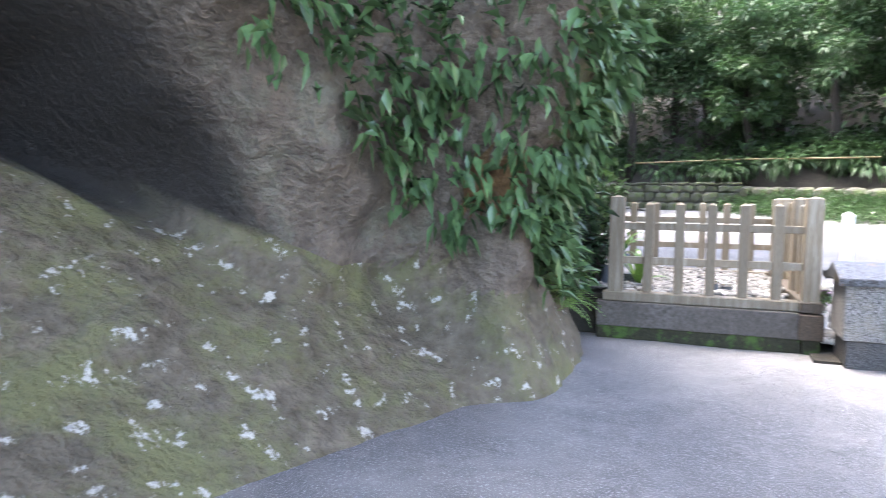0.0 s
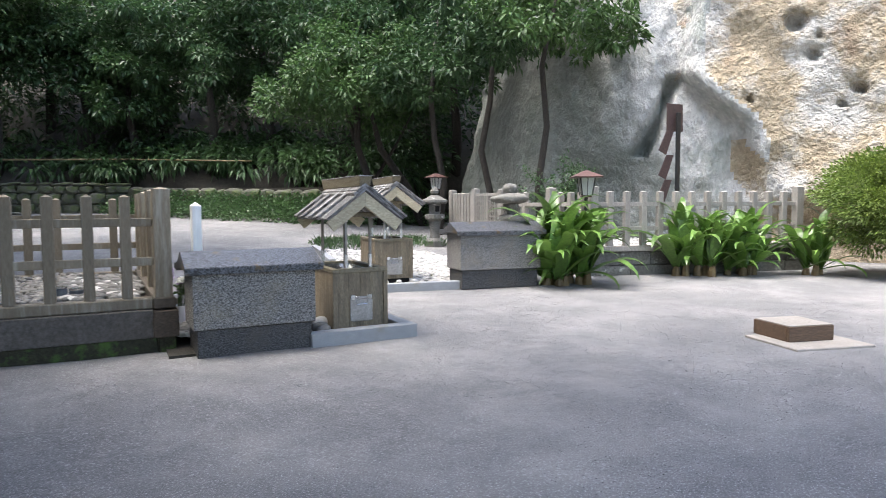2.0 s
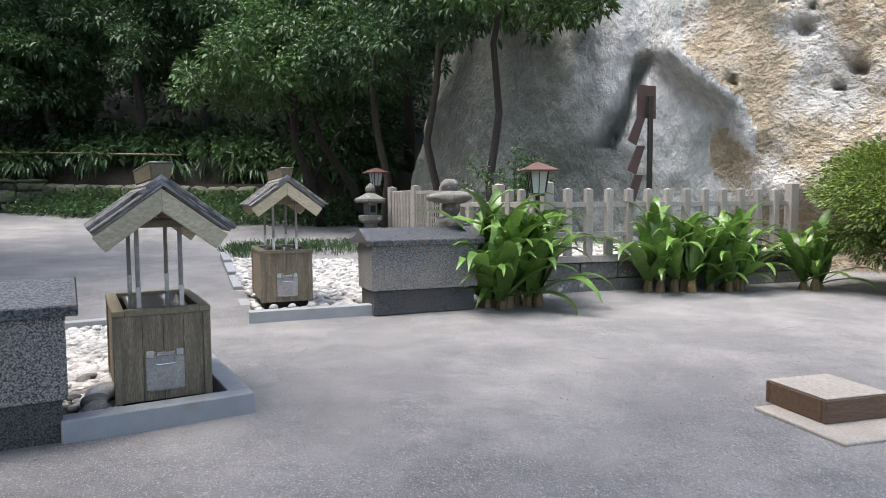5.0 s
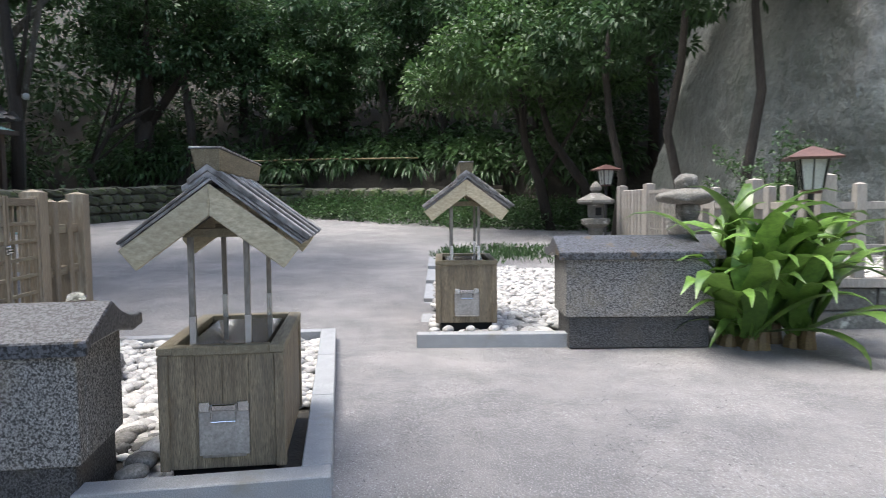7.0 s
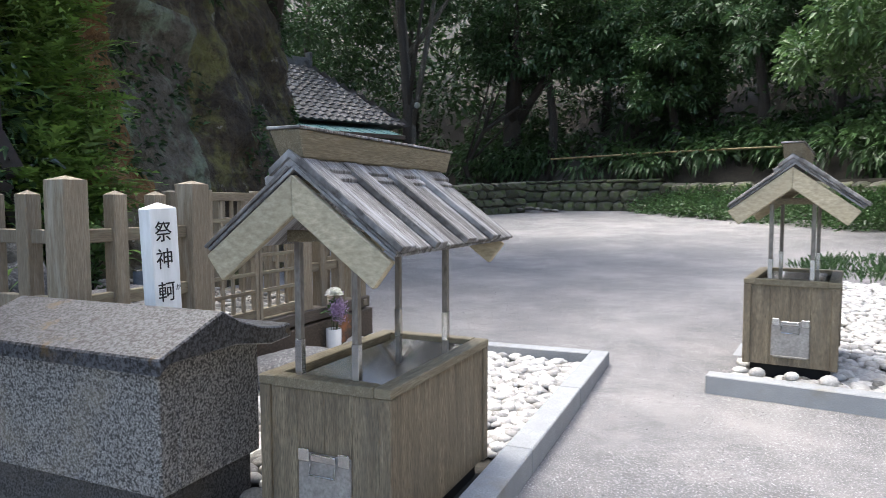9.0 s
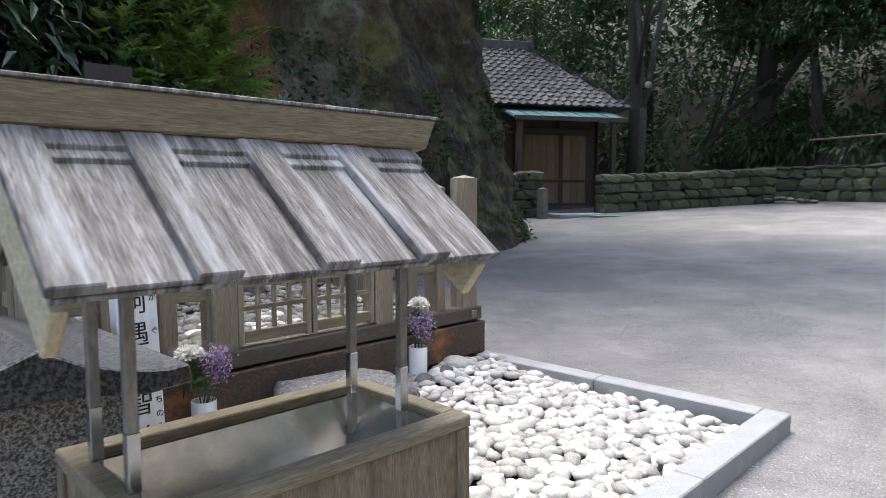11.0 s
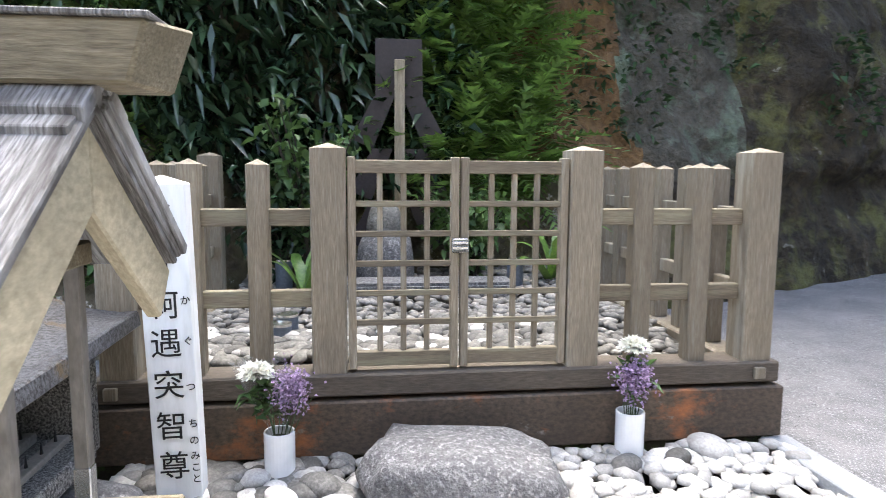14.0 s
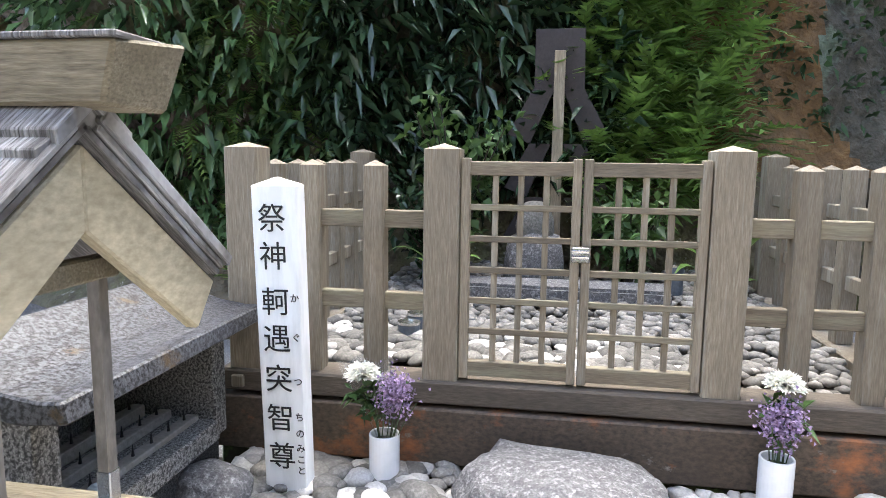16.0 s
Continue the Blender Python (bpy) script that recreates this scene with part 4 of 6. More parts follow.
def fence_posts(fence, spots, material=M_WOOD_FENCE):
    for x, y, w, top in spots:
        part("post", post_bm(w, SILL - 0.0 if w < 0.1 else SILL - 0.03, top, 0.022), material, fence).location = (x, y, 0)


front = [(0, 0.075, 0.135, TOP), (0, 0.868, 0.135, TOP), (0, 1.897, 0.135, TOP), (0, 2.671, 0.135, TOP)]
front += [(0, y, 0.082, 1.285) for y in (0.345, 0.60, 2.155, 2.41)]
side_s = [(-x, 0.075, 0.082, 1.285) for x in (0.27, 0.54, 0.81, 1.08, 1.35)] + [(-1.64, 0.075, 0.13, TOP)]
side_n = [(-x, 2.66, 0.082, 1.285) for x in (0.30, 0.58, 0.86, 1.14, 1.42, 1.70)] + [(-2.0, 2.66, 0.13, TOP)]
fence_posts(FENCE, front + side_s + side_n)
for z in (1.06, 0.74):
    for a, b in ((0.145, 0.80), (1.967, 2.60)):
        part("rail", bm_box(-0.02, 0.02, a, b, z - 0.034, z + 0.034, 0.004), M_WOOD_FENCE_H, FENCE)
    part("rail", bm_box(-1.58, -0.07, 0.055, 0.095, z - 0.034, z + 0.034, 0.004), M_WOOD_FENCE, FENCE)
    part("rail", bm_box(-1.94, -0.07, 2.64, 2.68, z - 0.034, z + 0.034, 0.004), M_WOOD_FENCE, FENCE)
part("sill", bm_box(-0.085, 0.085, -0.03, 2.77, SILL - 0.09, SILL, 0.008), M_SILL, FENCE, "dark damp sill beam")
part("sill", bm_box(-1.75, -0.087, 0.0, 0.15, SILL - 0.09, SILL - 0.003, 0.008), M_WOOD_FENCE, FENCE)
part("sill", bm_box(-2.1, -0.087, 2.585, 2.735, SILL - 0.09, SILL - 0.003, 0.008), M_WOOD_FENCE, FENCE)
for y in (0.055, 2.67):
    part("peg", bm_box(0.086, 0.106, y - 0.025, y + 0.025, SILL - 0.07, SILL - 0.02, 0.004), M_WOOD_FENCE, FENCE)
part("base_board", bm_box(-0.09, 0.102, -0.05, 2.785, 0.12, SILL - 0.105, 0.006), M_BASE_BOARD, FENCE, "dark rust-stained base board")
part("base_board", bm_box(-1.80, -0.092, -0.035, 0.135, 0.12, SILL - 0.094, 0.006), M_SIDE_BOARD, FENCE, "grey weathered base board")
part("base_board", bm_box(-2.1, -0.092, 2.60, 2.76, 0.12, SILL - 0.094, 0.006), M_BASE_BOARD, FENCE)
M_MOSSY_FOOT = mat("mossy_concrete", (0.055, 0.06, 0.028), (0.025, 0.022, 0.014), scale=5, fine=40, rough=0.95, bump=0.7, amount=0.9, spot=(0.055, 0.10, 0.02), spot_scale=6, spot_edge=(0.5, 0.62))
part("footing", bm_box(-0.06, 0.08, -0.035, 2.77, -0.05, 0.125, 0.01), M_MOSSY_FOOT, FENCE, "dark mossy footing")
part("footing", bm_box(-1.80, -0.062, -0.015, 0.115, -0.05, 0.125, 0.01), M_MOSSY_FOOT, FENCE)
part("footing", bm_box(-2.1, -0.062, 2.62, 2.74, -0.05, 0.125, 0.01), M_MOSSY_FOOT, FENCE)
lattice_gate("lattice_gate", FENCE_AT @ pose(0.035, 0.938, 0), 0.89, 0.468, 1.285, 3, 5, M_WOOD_FENCE, M_WOOD_FENCE_H, "brown wooden lattice gate of two closed leaves")

# raised pebble bed inside the fence
fill = link("altar_ground", mesh_of(bm_box(-2.9, -0.12, 0.10, 2.57, 0.0, 0.40, 0)), M_SOIL)
tagged(fill, "dark soil of the raised bed inside the fence", "soil", kind="structure")
pebble_bed("pebble_bed", "raised bed of grey and white pebbles inside the timber fence", lambda x, y: not (-2.55 < x < -2.2 and 0.9 < y < 1.4), (-2.5, -0.15, 0.17, 2.54), lambda x, y: 0.42 + 0.05 * step(-0.8, -2.4, x) + 0.04 * smooth_noise((x, y, 0), 2.0),
           300, lambda x, y: x > -0.72, lambda x, y: 0.8, step_=0.066, size=1.05, rest_mat=M_PEBBLES_GREY)


# ---- things at the altar ----
def boulder(m, r, seed, label, square=0.45):
    ob = part("boulder", bm_stone(*r, seed=seed, rough=0.16, subdiv=4, square=square), M_BOULDER, smooth=True)
    ob.matrix_basis = m
    return tagged(ob, label, "boulder")


boulder(pose(0.38, 1.36, 0.09, 0, 3, 82), (0.37, 0.26, 0.20), 11, "flat-topped grey granite boulder on the pebbles before the gate")
boulder(pose(0.45, 0.11, 0.10, 0, 0, 70), (0.17, 0.12, 0.10), 4, "rounded mossy brown stone beside the white marker post", 0.05)
for px, py, r, sd in ((0.26, 0.60, 0.055, 3), (0.35, 0.85, 0.075, 8), (0.42, 0.72, 0.06, 9), (0.22, 2.25, 0.06, 6), (0.16, 2.42, 0.085, 7), (0.27, 2.02, 0.06, 12), (0.30, 2.20, 0.055, 13),
                      (0.62, 0.30, 0.06, 14), (0.33, 0.98, 0.05, 15), (1.30, -0.12, 0.07, 16), (1.34, 0.03, 0.09, 17), (1.30, -0.25, 0.06, 18)):
    ob = part("stone", bm_stone(r * 1.15, r * 0.85, r * 0.62, seed=sd, rough=0.08, subdiv=3), M_PEBBLE if sd % 2 else M_PEBBLE_D, smooth=True)
    ob.matrix_basis = pose(px, py, 0.085 + r * 0.35, rng.uniform(-15, 15), rng.uniform(-15, 15), rng.uniform(0, 180))
    tagged(ob, "large smooth river stone lying on the pebble bed", "stone", "large river stones")


def text_part(body, size, m, parent, thick=0.0012):
    cu = bpy.data.curves.new("writing", "FONT")
    cu.body, cu.size, cu.align_x, cu.align_y, cu.extrude = body, size, "CENTER", "CENTER", thick
    tmp = new("writing", cu)
    dg = bpy.context.evaluated_depsgraph_get()
    me = bpy.data.meshes.new_from_object(tmp.evaluated_get(dg))
    bpy.data.objects.remove(tmp)
    me.materials.clear()
    ob = link("character", me, M_INK, parent)
    ob.matrix_basis = m
    return ob


stake = thing("marker_post", pose(0.347, 0.372, 0.0, rx=1.7, ry=-0.6, rz=0), "white painted wooden marker post with black Japanese characters", "marker post")
pole = bmesh.new()
ring0 = [pole.verts.new((sx * 0.038, sy * 0.078, -0.05)) for sx, sy in ((-1, -1), (1, -1), (1, 1), (-1, 1))]
ring1 = [pole.verts.new((sx * 0.038, sy * 0.083, 1.195)) for sx, sy in ((-1, -1), (1, -1), (1, 1), (-1, 1))]
tip = pole.verts.new((0, 0, 1.225))
for i in range(4):
    j = (i + 1) % 4
    pole.faces.new((ring0[i], ring0[j], ring1[j], ring1[i]))
    pole.faces.new((ring1[i], ring1[j], tip))
pole.faces.new(ring0)
bmesh.ops.bevel(pole, geom=pole.edges[:], offset=0.003, segments=1, affect="EDGES")
part("post", pole, M_WHITE_PAINT, stake)
FACE = Matrix(((0, 0, 1, 0), (1, 0, 0, 0), (0, 1, 0, 0), (0, 0, 0, 1)))
for ch, z in zip("祭神軻遇突智尊", (1.075, 0.943, 0.782, 0.65, 0.505, 0.36, 0.218)):
    text_part(ch, 0.106, Matrix.Translation((0.0395, -0.010, z)) @ FACE, stake)
for ch, z in zip("かぐつちのみこと", (0.80, 0.66, 0.50, 0.37, 0.31, 0.255, 0.213, 0.172)):
    text_part(ch, 0.034, Matrix.Translation((0.0395, 0.062, z)) @ FACE, stake)


def flower_vase(m, label, wrap, seed):
    """A white ceramic cylinder with a white chrysanthemum and purple statice."""
    r_ = np.random.default_rng(seed)
    v = thing("flower_vase", m, label, "vase", "vases of flowers")
    part("vase", bm_lathe([(0.052, 0.0), (0.057, 0.004), (0.057, 0.008), (0.058, 0.2), (0.056, 0.204), (0.050, 0.203), (0.049, 0.10)], 28), M_CERAMIC, v, smooth=False)
    part("water", bm_lathe([(0.0485, 0.17), (0.0485, 0.172)], 20), M_SOIL, v)
    hx, hy, hz = (0.03, -0.075, 0.44) if wrap else (0.01, 0.0, 0.47)
    part("stem", bm_tube([(0, 0, 0.1), (hx * 0.5, hy * 0.5, 0.3), (hx, hy, hz - 0.02)], [0.004] * 3, 6), M_STEM, v)
    n_ = 520
    d = unit(np.c_[r_.normal(size=(n_, 2)), np.abs(r_.normal(size=n_)) * 0.9 + 0.05])
    pts = np.array([hx, hy, hz - 0.01]) + d * np.array([0.016, 0.016, 0.012])
    link("chrysanthemum", leaves("chrysanthemum", pts, d, 0.048, 0.023, r_, 0.3, 0.18), M_PETAL_W, v, "white chrysanthemum head")
    sx, sy = (0.03, 0.045) if wrap else (0.05, -0.01)
    base_z = 0.37 if wrap else 0.345
    for k in range(9):
        a = r_.uniform(0, math.tau)
        rr = r_.uniform(0.01, 0.07)
        p = (sx + rr * math.cos(a), sy + rr * math.sin(a) * 1.2, base_z + r_.uniform(-0.05, 0.045))
        part("stem", bm_tube([(0.02 * math.cos(a), 0.02 * math.sin(a), 0.12), ((p[0]) * 0.6, p[1] * 0.6, 0.25), p], [0.0022] * 3, 5), M_STEM, v)
    n_ = 850
    c = r_.normal(size=(n_, 3)) * np.array([0.023, 0.031, 0.036]) + np.array([sx, sy, base_z])
    d = unit(r_.normal(size=(n_, 3)) + np.array([0, 0, 0.5]))
    link("flower_spray", leaves("flower_spray", c, d, 0.0145, 0.0125, r_, 0.5, 0.0), M_PETAL_P, v, "purple statice flowers")
    n_ = 60
    c = r_.normal(size=(n_, 3)) * np.array([0.02, 0.03, 0.03]) + np.array([hx * 0.7, hy * 0.7, 0.34])
    link("foliage", leaves("foliage", c, unit(r_.normal(size=(n_, 3)) + np.array([0, 0, 0.8])), 0.07, 0.026, r_), M_LEAF_MID, v)
    if wrap:
        bm = bmesh.new()
        prof = [(0.03, 0.19), (0.055, 0.30), (0.085, 0.40), (0.10, 0.46)]
        rows_ = []
        for i, (rr, z) in enumerate(prof):
            rows_.append([bm.verts.new((hx * (z - 0.19) * 3 + rr * math.cos(a) * 0.7, hy * (z - 0.19) * 3.2 + rr * math.sin(a) * (1 + 0.1 * (k % 2)), z + 0.012 * (k % 3))) for k, a in enumerate(np.linspace(0.6, 5.6, 14))])
        for a_, b_ in zip(rows_, rows_[1:]):
            for k in range(13):
                bm.faces.new((a_[k], a_[k + 1], b_[k + 1], b_[k]))
        part("wrapper", bm, M_CLEAR, v, "clear cellophane wrapper").visible_shadow = False
    return v


flower_vase(pose(0.215, 0.688, 0.068), "white ceramic vase with white chrysanthemum and purple statice", True, 3)
flower_vase(pose(0.165, 2.071, 0.085), "white ceramic vase with chrysanthemum and statice beside the kerb", False, 5)


# ---- folded plaques ----
def shide(m, label, material, pole_mat, pole_top, sides=(-1, 1)):
    """A plate cut like folded sacred paper, standing before a pole; it lies in the plane x = 0."""
    s_ = thing("sacred_plaque", m, label, "plaque", "folded plaques")

    def plate(name, pts, x):
        part(name, bm_prism(pts, "x", x, x + 0.014, 0.002), material, s_)

    plate("plate", [(-0.18, 1.80), (0.19, 1.80), (0.18, 2.25), (-0.18, 2.25)], 0.0)
    for sgn in sides:
        for k in range(3):
            z = 1.815 - 0.40 * k
            x = 0.016 + 0.016 * (k % 2)
            o = [(sgn * 0.03, z), (sgn * 0.19, z), (sgn * 0.37, z - 0.33), (sgn * 0.20, z - 0.40)]
            o = [(p + sgn * 0.015 * k, q) for p, q in o]
            plate("streamer", o if sgn > 0 else o[::-1], x)
    part("pole", bm_box(0.06, 0.10, -0.035, 0.045, 0.35, pole_top, 0.005), pole_mat, s_, "upright square pole")
    return s_


shide(pose(-2.60, 1.236, 0.0), "dark brown folded-paper-shaped plaque with a pale wooden pole", M_PLAQUE, M_POLE_WOOD, 2.084)
shide(pose(9.45, 3.75, 0.45, rz=-88) @ Matrix.Scale(1.18, 4), "rusty brown folded-paper-shaped plaque at the cliff foot", M_PLAQUE_R, M_IRON, 2.1, (-1,))
stone_head = part("altar_stone", bm_stone(0.10, 0.13, 0.17, seed=21, rough=0.12, subdiv=3, square=0.3), M_LANTERN, smooth=True)
stone_head.matrix_basis = pose(-2.0, 1.12, 0.85)
tagged(stone_head, "pale upright stone on a low pedestal inside the fence", "stone")
ped = part("stone_pedestal", bm_stone(0.17, 0.2, 0.28, seed=25, rough=0.12, subdiv=3, square=0.4), M_BOULDER, smooth=True)
ped.matrix_basis = pose(-2.0, 1.12, 0.55)
tagged(ped, "rough dark stone pedestal inside the fence", "stone")
step_slab = part("stone_slab", bm_box(-1.75, -1.45, 0.62, 1.95, 0.40, 0.54, 0.02, segs=2), M_BOULDER)
tagged(step_slab, "long low dark stone slab lying among the pebbles", "stone slab")


def pipe_pot(x, y, z, h):
    p = thing("pipe_vase", pose(x, y, z), "grey plastic pipe set upright in the pebbles as a flower holder", "flower holder", "pipe flower holders")
    part("pipe", bm_lathe([(0.055, 0), (0.055, h), (0.049, h), (0.049, 0.02)], 24), M_PVC, p, smooth=False)
    part("rim", bm_lathe([(0.0552, h - 0.012), (0.057, h - 0.01), (0.057, h + 0.003), (0.0485, h + 0.003)], 24), M_STEEL, p)


pipe_pot(-0.62, 0.58, 0.42, 0.07)
pipe_pot(-0.74, 0.60, 0.42, 0.09)
pipe_pot(-1.75, 2.0, 0.42, 0.24)
pipe_pot(-1.75, 0.45, 0.42, 0.24)


# ---- grey fence by the cliff ----
GF = thing("grey_fence", pose(0, 0, 0), "weathered grey timber fence with square posts on a low stone wall", "fence")
C2, C3, FE = (6.62, 2.68), (6.64, 3.85), (10.5, 1.86)
N_TOP, W_TOP = 1.40, 0.50


def along(a, b, t):
    return a[0] + (b[0] - a[0]) * t, a[1] + (b[1] - a[1]) * t


def bar_between(name, a, b, z, hh, hw, material, parent, dz=0.0):
    d = Vector((b[0] - a[0], b[1] - a[1], dz))
    ob = part(name, bm_box(0, d.length, -hw, hw, -hh, hh, 0.004), material, parent)
    ob.matrix_basis = Matrix.Translation((a[0], a[1], z)) @ Matrix.Rotation(math.atan2(d.y, d.x), 4, "Z") @ Matrix.Rotation(-math.asin(dz / d.length), 4, "Y")
    return ob


PM = mesh_of(post_bm(0.095, W_TOP, N_TOP, 0.02), "post")
PM.materials.append(M_WOOD_GREY)
PB = mesh_of(post_bm(0.14, W_TOP, N_TOP + 0.09, 0.025), "post")
PB.materials.append(M_WOOD_GREY)
for k in range(14):
    x, y = along(C2, FE, k / 13)
    ob = new("post", PB if k in (0, 13) else PM)
    ob.parent = GF
    ob.matrix_basis = pose(x, y, 0, rz=-12)
for k in range(1, 5):
    x, y = along(C2, C3, k / 4)
    ob = new("post", PB if k == 4 else PM)
    ob.parent = GF
    ob.matrix_basis = pose(x, y, 0.0)
for k in range(0, 4):
    x, y = along((6.66, 4.7), (6.70, 5.6), k / 3)
    ob = new("post", PB if k == 3 else PM)
    ob.parent = GF
    ob.matrix_basis = pose(x, y, 0.02)
for k in range(0, 9):
    x, y = along((6.70, 6.7), (6.76, 7.9), k / 8)
    ob = new("board_post", PB if k in (0, 8) else PM)
    ob.parent = GF
    ob.matrix_basis = pose(x, y, 0.05)
for z in (1.18, 0.78):
    bar_between("rail", along(C2, FE, 0.02), along(C2, FE, 0.985), z, 0.035, 0.02, M_WOOD_GREY, GF)
    bar_between("rail", (6.62, 2.75), (6.66, 5.55), z, 0.035, 0.02, M_WOOD_GREY, GF)
    bar_between("rail", (6.70, 6.7), (6.76, 7.9), z + 0.05, 0.035, 0.02, M_WOOD_GREY, GF)
bar_between("sill", along(C2, FE, -0.03), along(C2, FE, 1.03), W_TOP - 0.045, 0.043, 0.08, M_WOOD_GREY, GF)
bar_between("sill", (6.62, 2.80), (6.76, 7.95), W_TOP - 0.045, 0.043, 0.075, M_WOOD_GREY, GF, 0.06)
lattice_gate("lattice_gate", pose(6.68, 5.68, 0.04), 0.95, 0.53, 1.38, 4, 6, M_WOOD_GREY, M_WOOD_GREY, "grey wooden lattice gate of two closed leaves", latch=False)
# low wall of cut blocks under it
LW = thing("low_stone_wall", pose(0, 0, 0), "low wall of cut stone blocks blotched with pale lichen", "wall", kind="structure")


def block_wall(parent, a, b, z0, z1, courses, length, depth, material, seed, jitter=0.06, bevel=0.018, dz=0.0):
    r_ = np.random.default_rng(seed)
    d = Vector((b[0] - a[0], b[1] - a[1], 0))
    ln = d.length
    rot = Matrix.Translation((a[0], a[1], 0)) @ Matrix.Rotation(math.atan2(d.y, d.x), 4, "Z")
    hgt = (z1 - z0) / courses
    for c in range(courses):
        u = -r_.uniform(0, length * 0.5) if c % 2 else 0.0
        while u < ln:
            w = length * r_.uniform(0.65, 1.35)
            lo, hi = max(0.0, u), min(ln, u + w)
            if hi - lo > 0.06:
                zz = dz * (lo / ln)
                bm = bm_box(lo + 0.006, hi - 0.006, -r_.uniform(0, jitter), depth, z0 + c * hgt + 0.005 + zz, z0 + (c + 1) * hgt - 0.005 + zz, bevel, segs=1)
                for v in bm.verts:
                    v.co += Vector((0, 1, 0.5)) * (0.25 * jitter * noise.noise(v.co * 5 + Vector((seed, 0, 0))))
                part("block", bm, material, parent).matrix_basis = rot
            u += w


def rubble_wall(parent, a, b, z0, z1, size, depth, material, seed, dz=0.0):
    """A wall of rounded field stones before a dark core."""
    r_ = np.random.default_rng(seed)
    d = Vector((b[0] - a[0], b[1] - a[1], 0))
    ln = d.length
    rot = Matrix.Translation((a[0], a[1], 0)) @ Matrix.Rotation(math.atan2(d.y, d.x), 4, "Z")
    part("core", bm_box(0, ln, 0.12, depth, z0 - 0.3, z1 - 0.08, 0), M_SOIL, parent).matrix_basis = rot
    shapes = [mesh_of(bm_stone(0.5, 0.42, 0.5, seed=seed * 3 + k, rough=0.16, subdiv=2, square=0.85), "stone") for k in range(5)]
    for me in shapes:
        me.materials.append(material)
    z = z0
    while z < z1 - 0.08:
        hgt = min(size * r_.uniform(0.55, 0.95), z1 - z)
        u = -r_.uniform(0, size)
        while u < ln:
            w = size * r_.uniform(0.7, 1.6)
            ob = new("stone", shapes[r_.integers(5)])
            ob.parent = parent
            ob.matrix_basis = rot @ pose(min(max(u + w / 2, w * 0.4), ln - w * 0.4), 0.16 - r_.uniform(0, 0.06), z + hgt / 2 + dz * u / ln, 0, r_.uniform(-9, 9), 0) @ Matrix.Diagonal((w * 1.08, 0.7, hgt * r_.uniform(1.0, 1.25), 1))
            u += w
        z += hgt * 0.96


block_wall(LW, along(C2, FE, -0.03), along(C2, FE, 1.05), -0.05, W_TOP - 0.092, 2, 0.62, 0.3, M_BLOCK, 4, 0.02, 0.012)
block_wall(LW, (6.72, 8.0), (6.56, 2.95), -0.05, W_TOP - 0.095, 2, 0.6, 0.3, M_BLOCK, 5, 0.02, 0.012, dz=0.0)
fill = link("altar_ground_east", mesh_of(bm_prism([(6.75, 2.95), (10.6, 2.1), (11.4, 3.6), (9.6, 6.0), (9.2, 8.5), (6.85, 8.0)], "z", -0.05, 0.40, 0)), M_SOIL)
tagged(fill, "soil of the raised bed at the cliff foot", "soil", kind="structure")


def in_east(x, y):
    return x > 6.8 and y > 2.95 - 0.215 * (x - 6.75) and y < 8 - 1.15 * (x - 6.8) + 0.6 and x < 11.0


pebble_bed("pebble_bed", "raised bed of white pebbles behind the grey fence", in_east, (6.8, 11.0, 1.9, 8.0), lambda x, y: 0.43 + 0.02 * smooth_noise((x, y, 0), 2), 40,
           lambda x, y: y < 2.9 and x < 7.6, lambda x, y: 0.1, step_=0.10, size=1.3)


# ---- lamps and lanterns ----
def yard_lamp(m, label, h):
    """A lantern-headed garden lamp on an iron post."""
    la = thing("garden_lamp", m, label, "lamp", "garden lamps")
    part("post", bm_lathe([(0.05, -0.05), (0.045, 0.03), (0.03, 0.05), (0.028, h - 0.42)], 12), M_IRON, la)
    part("base_plate", bm_lathe([(0.10, h - 0.42), (0.11, h - 0.40), (0.09, h - 0.385)], 4), M_LAMP_RED, la)
    head = part("shade", bm_lathe([(0.108, h - 0.384), (0.155, h - 0.115)], 4), M_SHADE, la, "white translucent shade")
    for k in range(4):
        a = k * math.pi / 2
        part("glazing_bar", bm_tube([(0.112 * math.cos(a), 0.112 * math.sin(a), h - 0.384), (0.16 * math.cos(a), 0.16 * math.sin(a), h - 0.115)], [0.011, 0.011], 6), M_IRON, head)
        b = a + math.pi / 4
        part("glazing_bar", bm_tube([(0.081 * math.cos(b), 0.081 * math.sin(b), h - 0.384), (0.114 * math.cos(b), 0.114 * math.sin(b), h - 0.115)], [0.006, 0.006], 6), M_IRON, head)
    part("roof", bm_lathe([(0.30, h - 0.118), (0.31, h - 0.10), (0.16, h - 0.045), (0.12, h - 0.03), (0.02, h)], 4), M_LAMP_RED, la, "brown copper roof")
    la.matrix_basis = m @ Matrix.Rotation(math.pi / 4, 4, "Z")
    return la


yard_lamp(pose(6.28, 2.42, 0.0, rz=-25), "garden lamp with brown copper roof and white shade", 1.71)
yard_lamp(pose(7.0, 9.3, 0.28, rz=10), "far garden lamp with brown roof and white shade by the trees", 1.70)


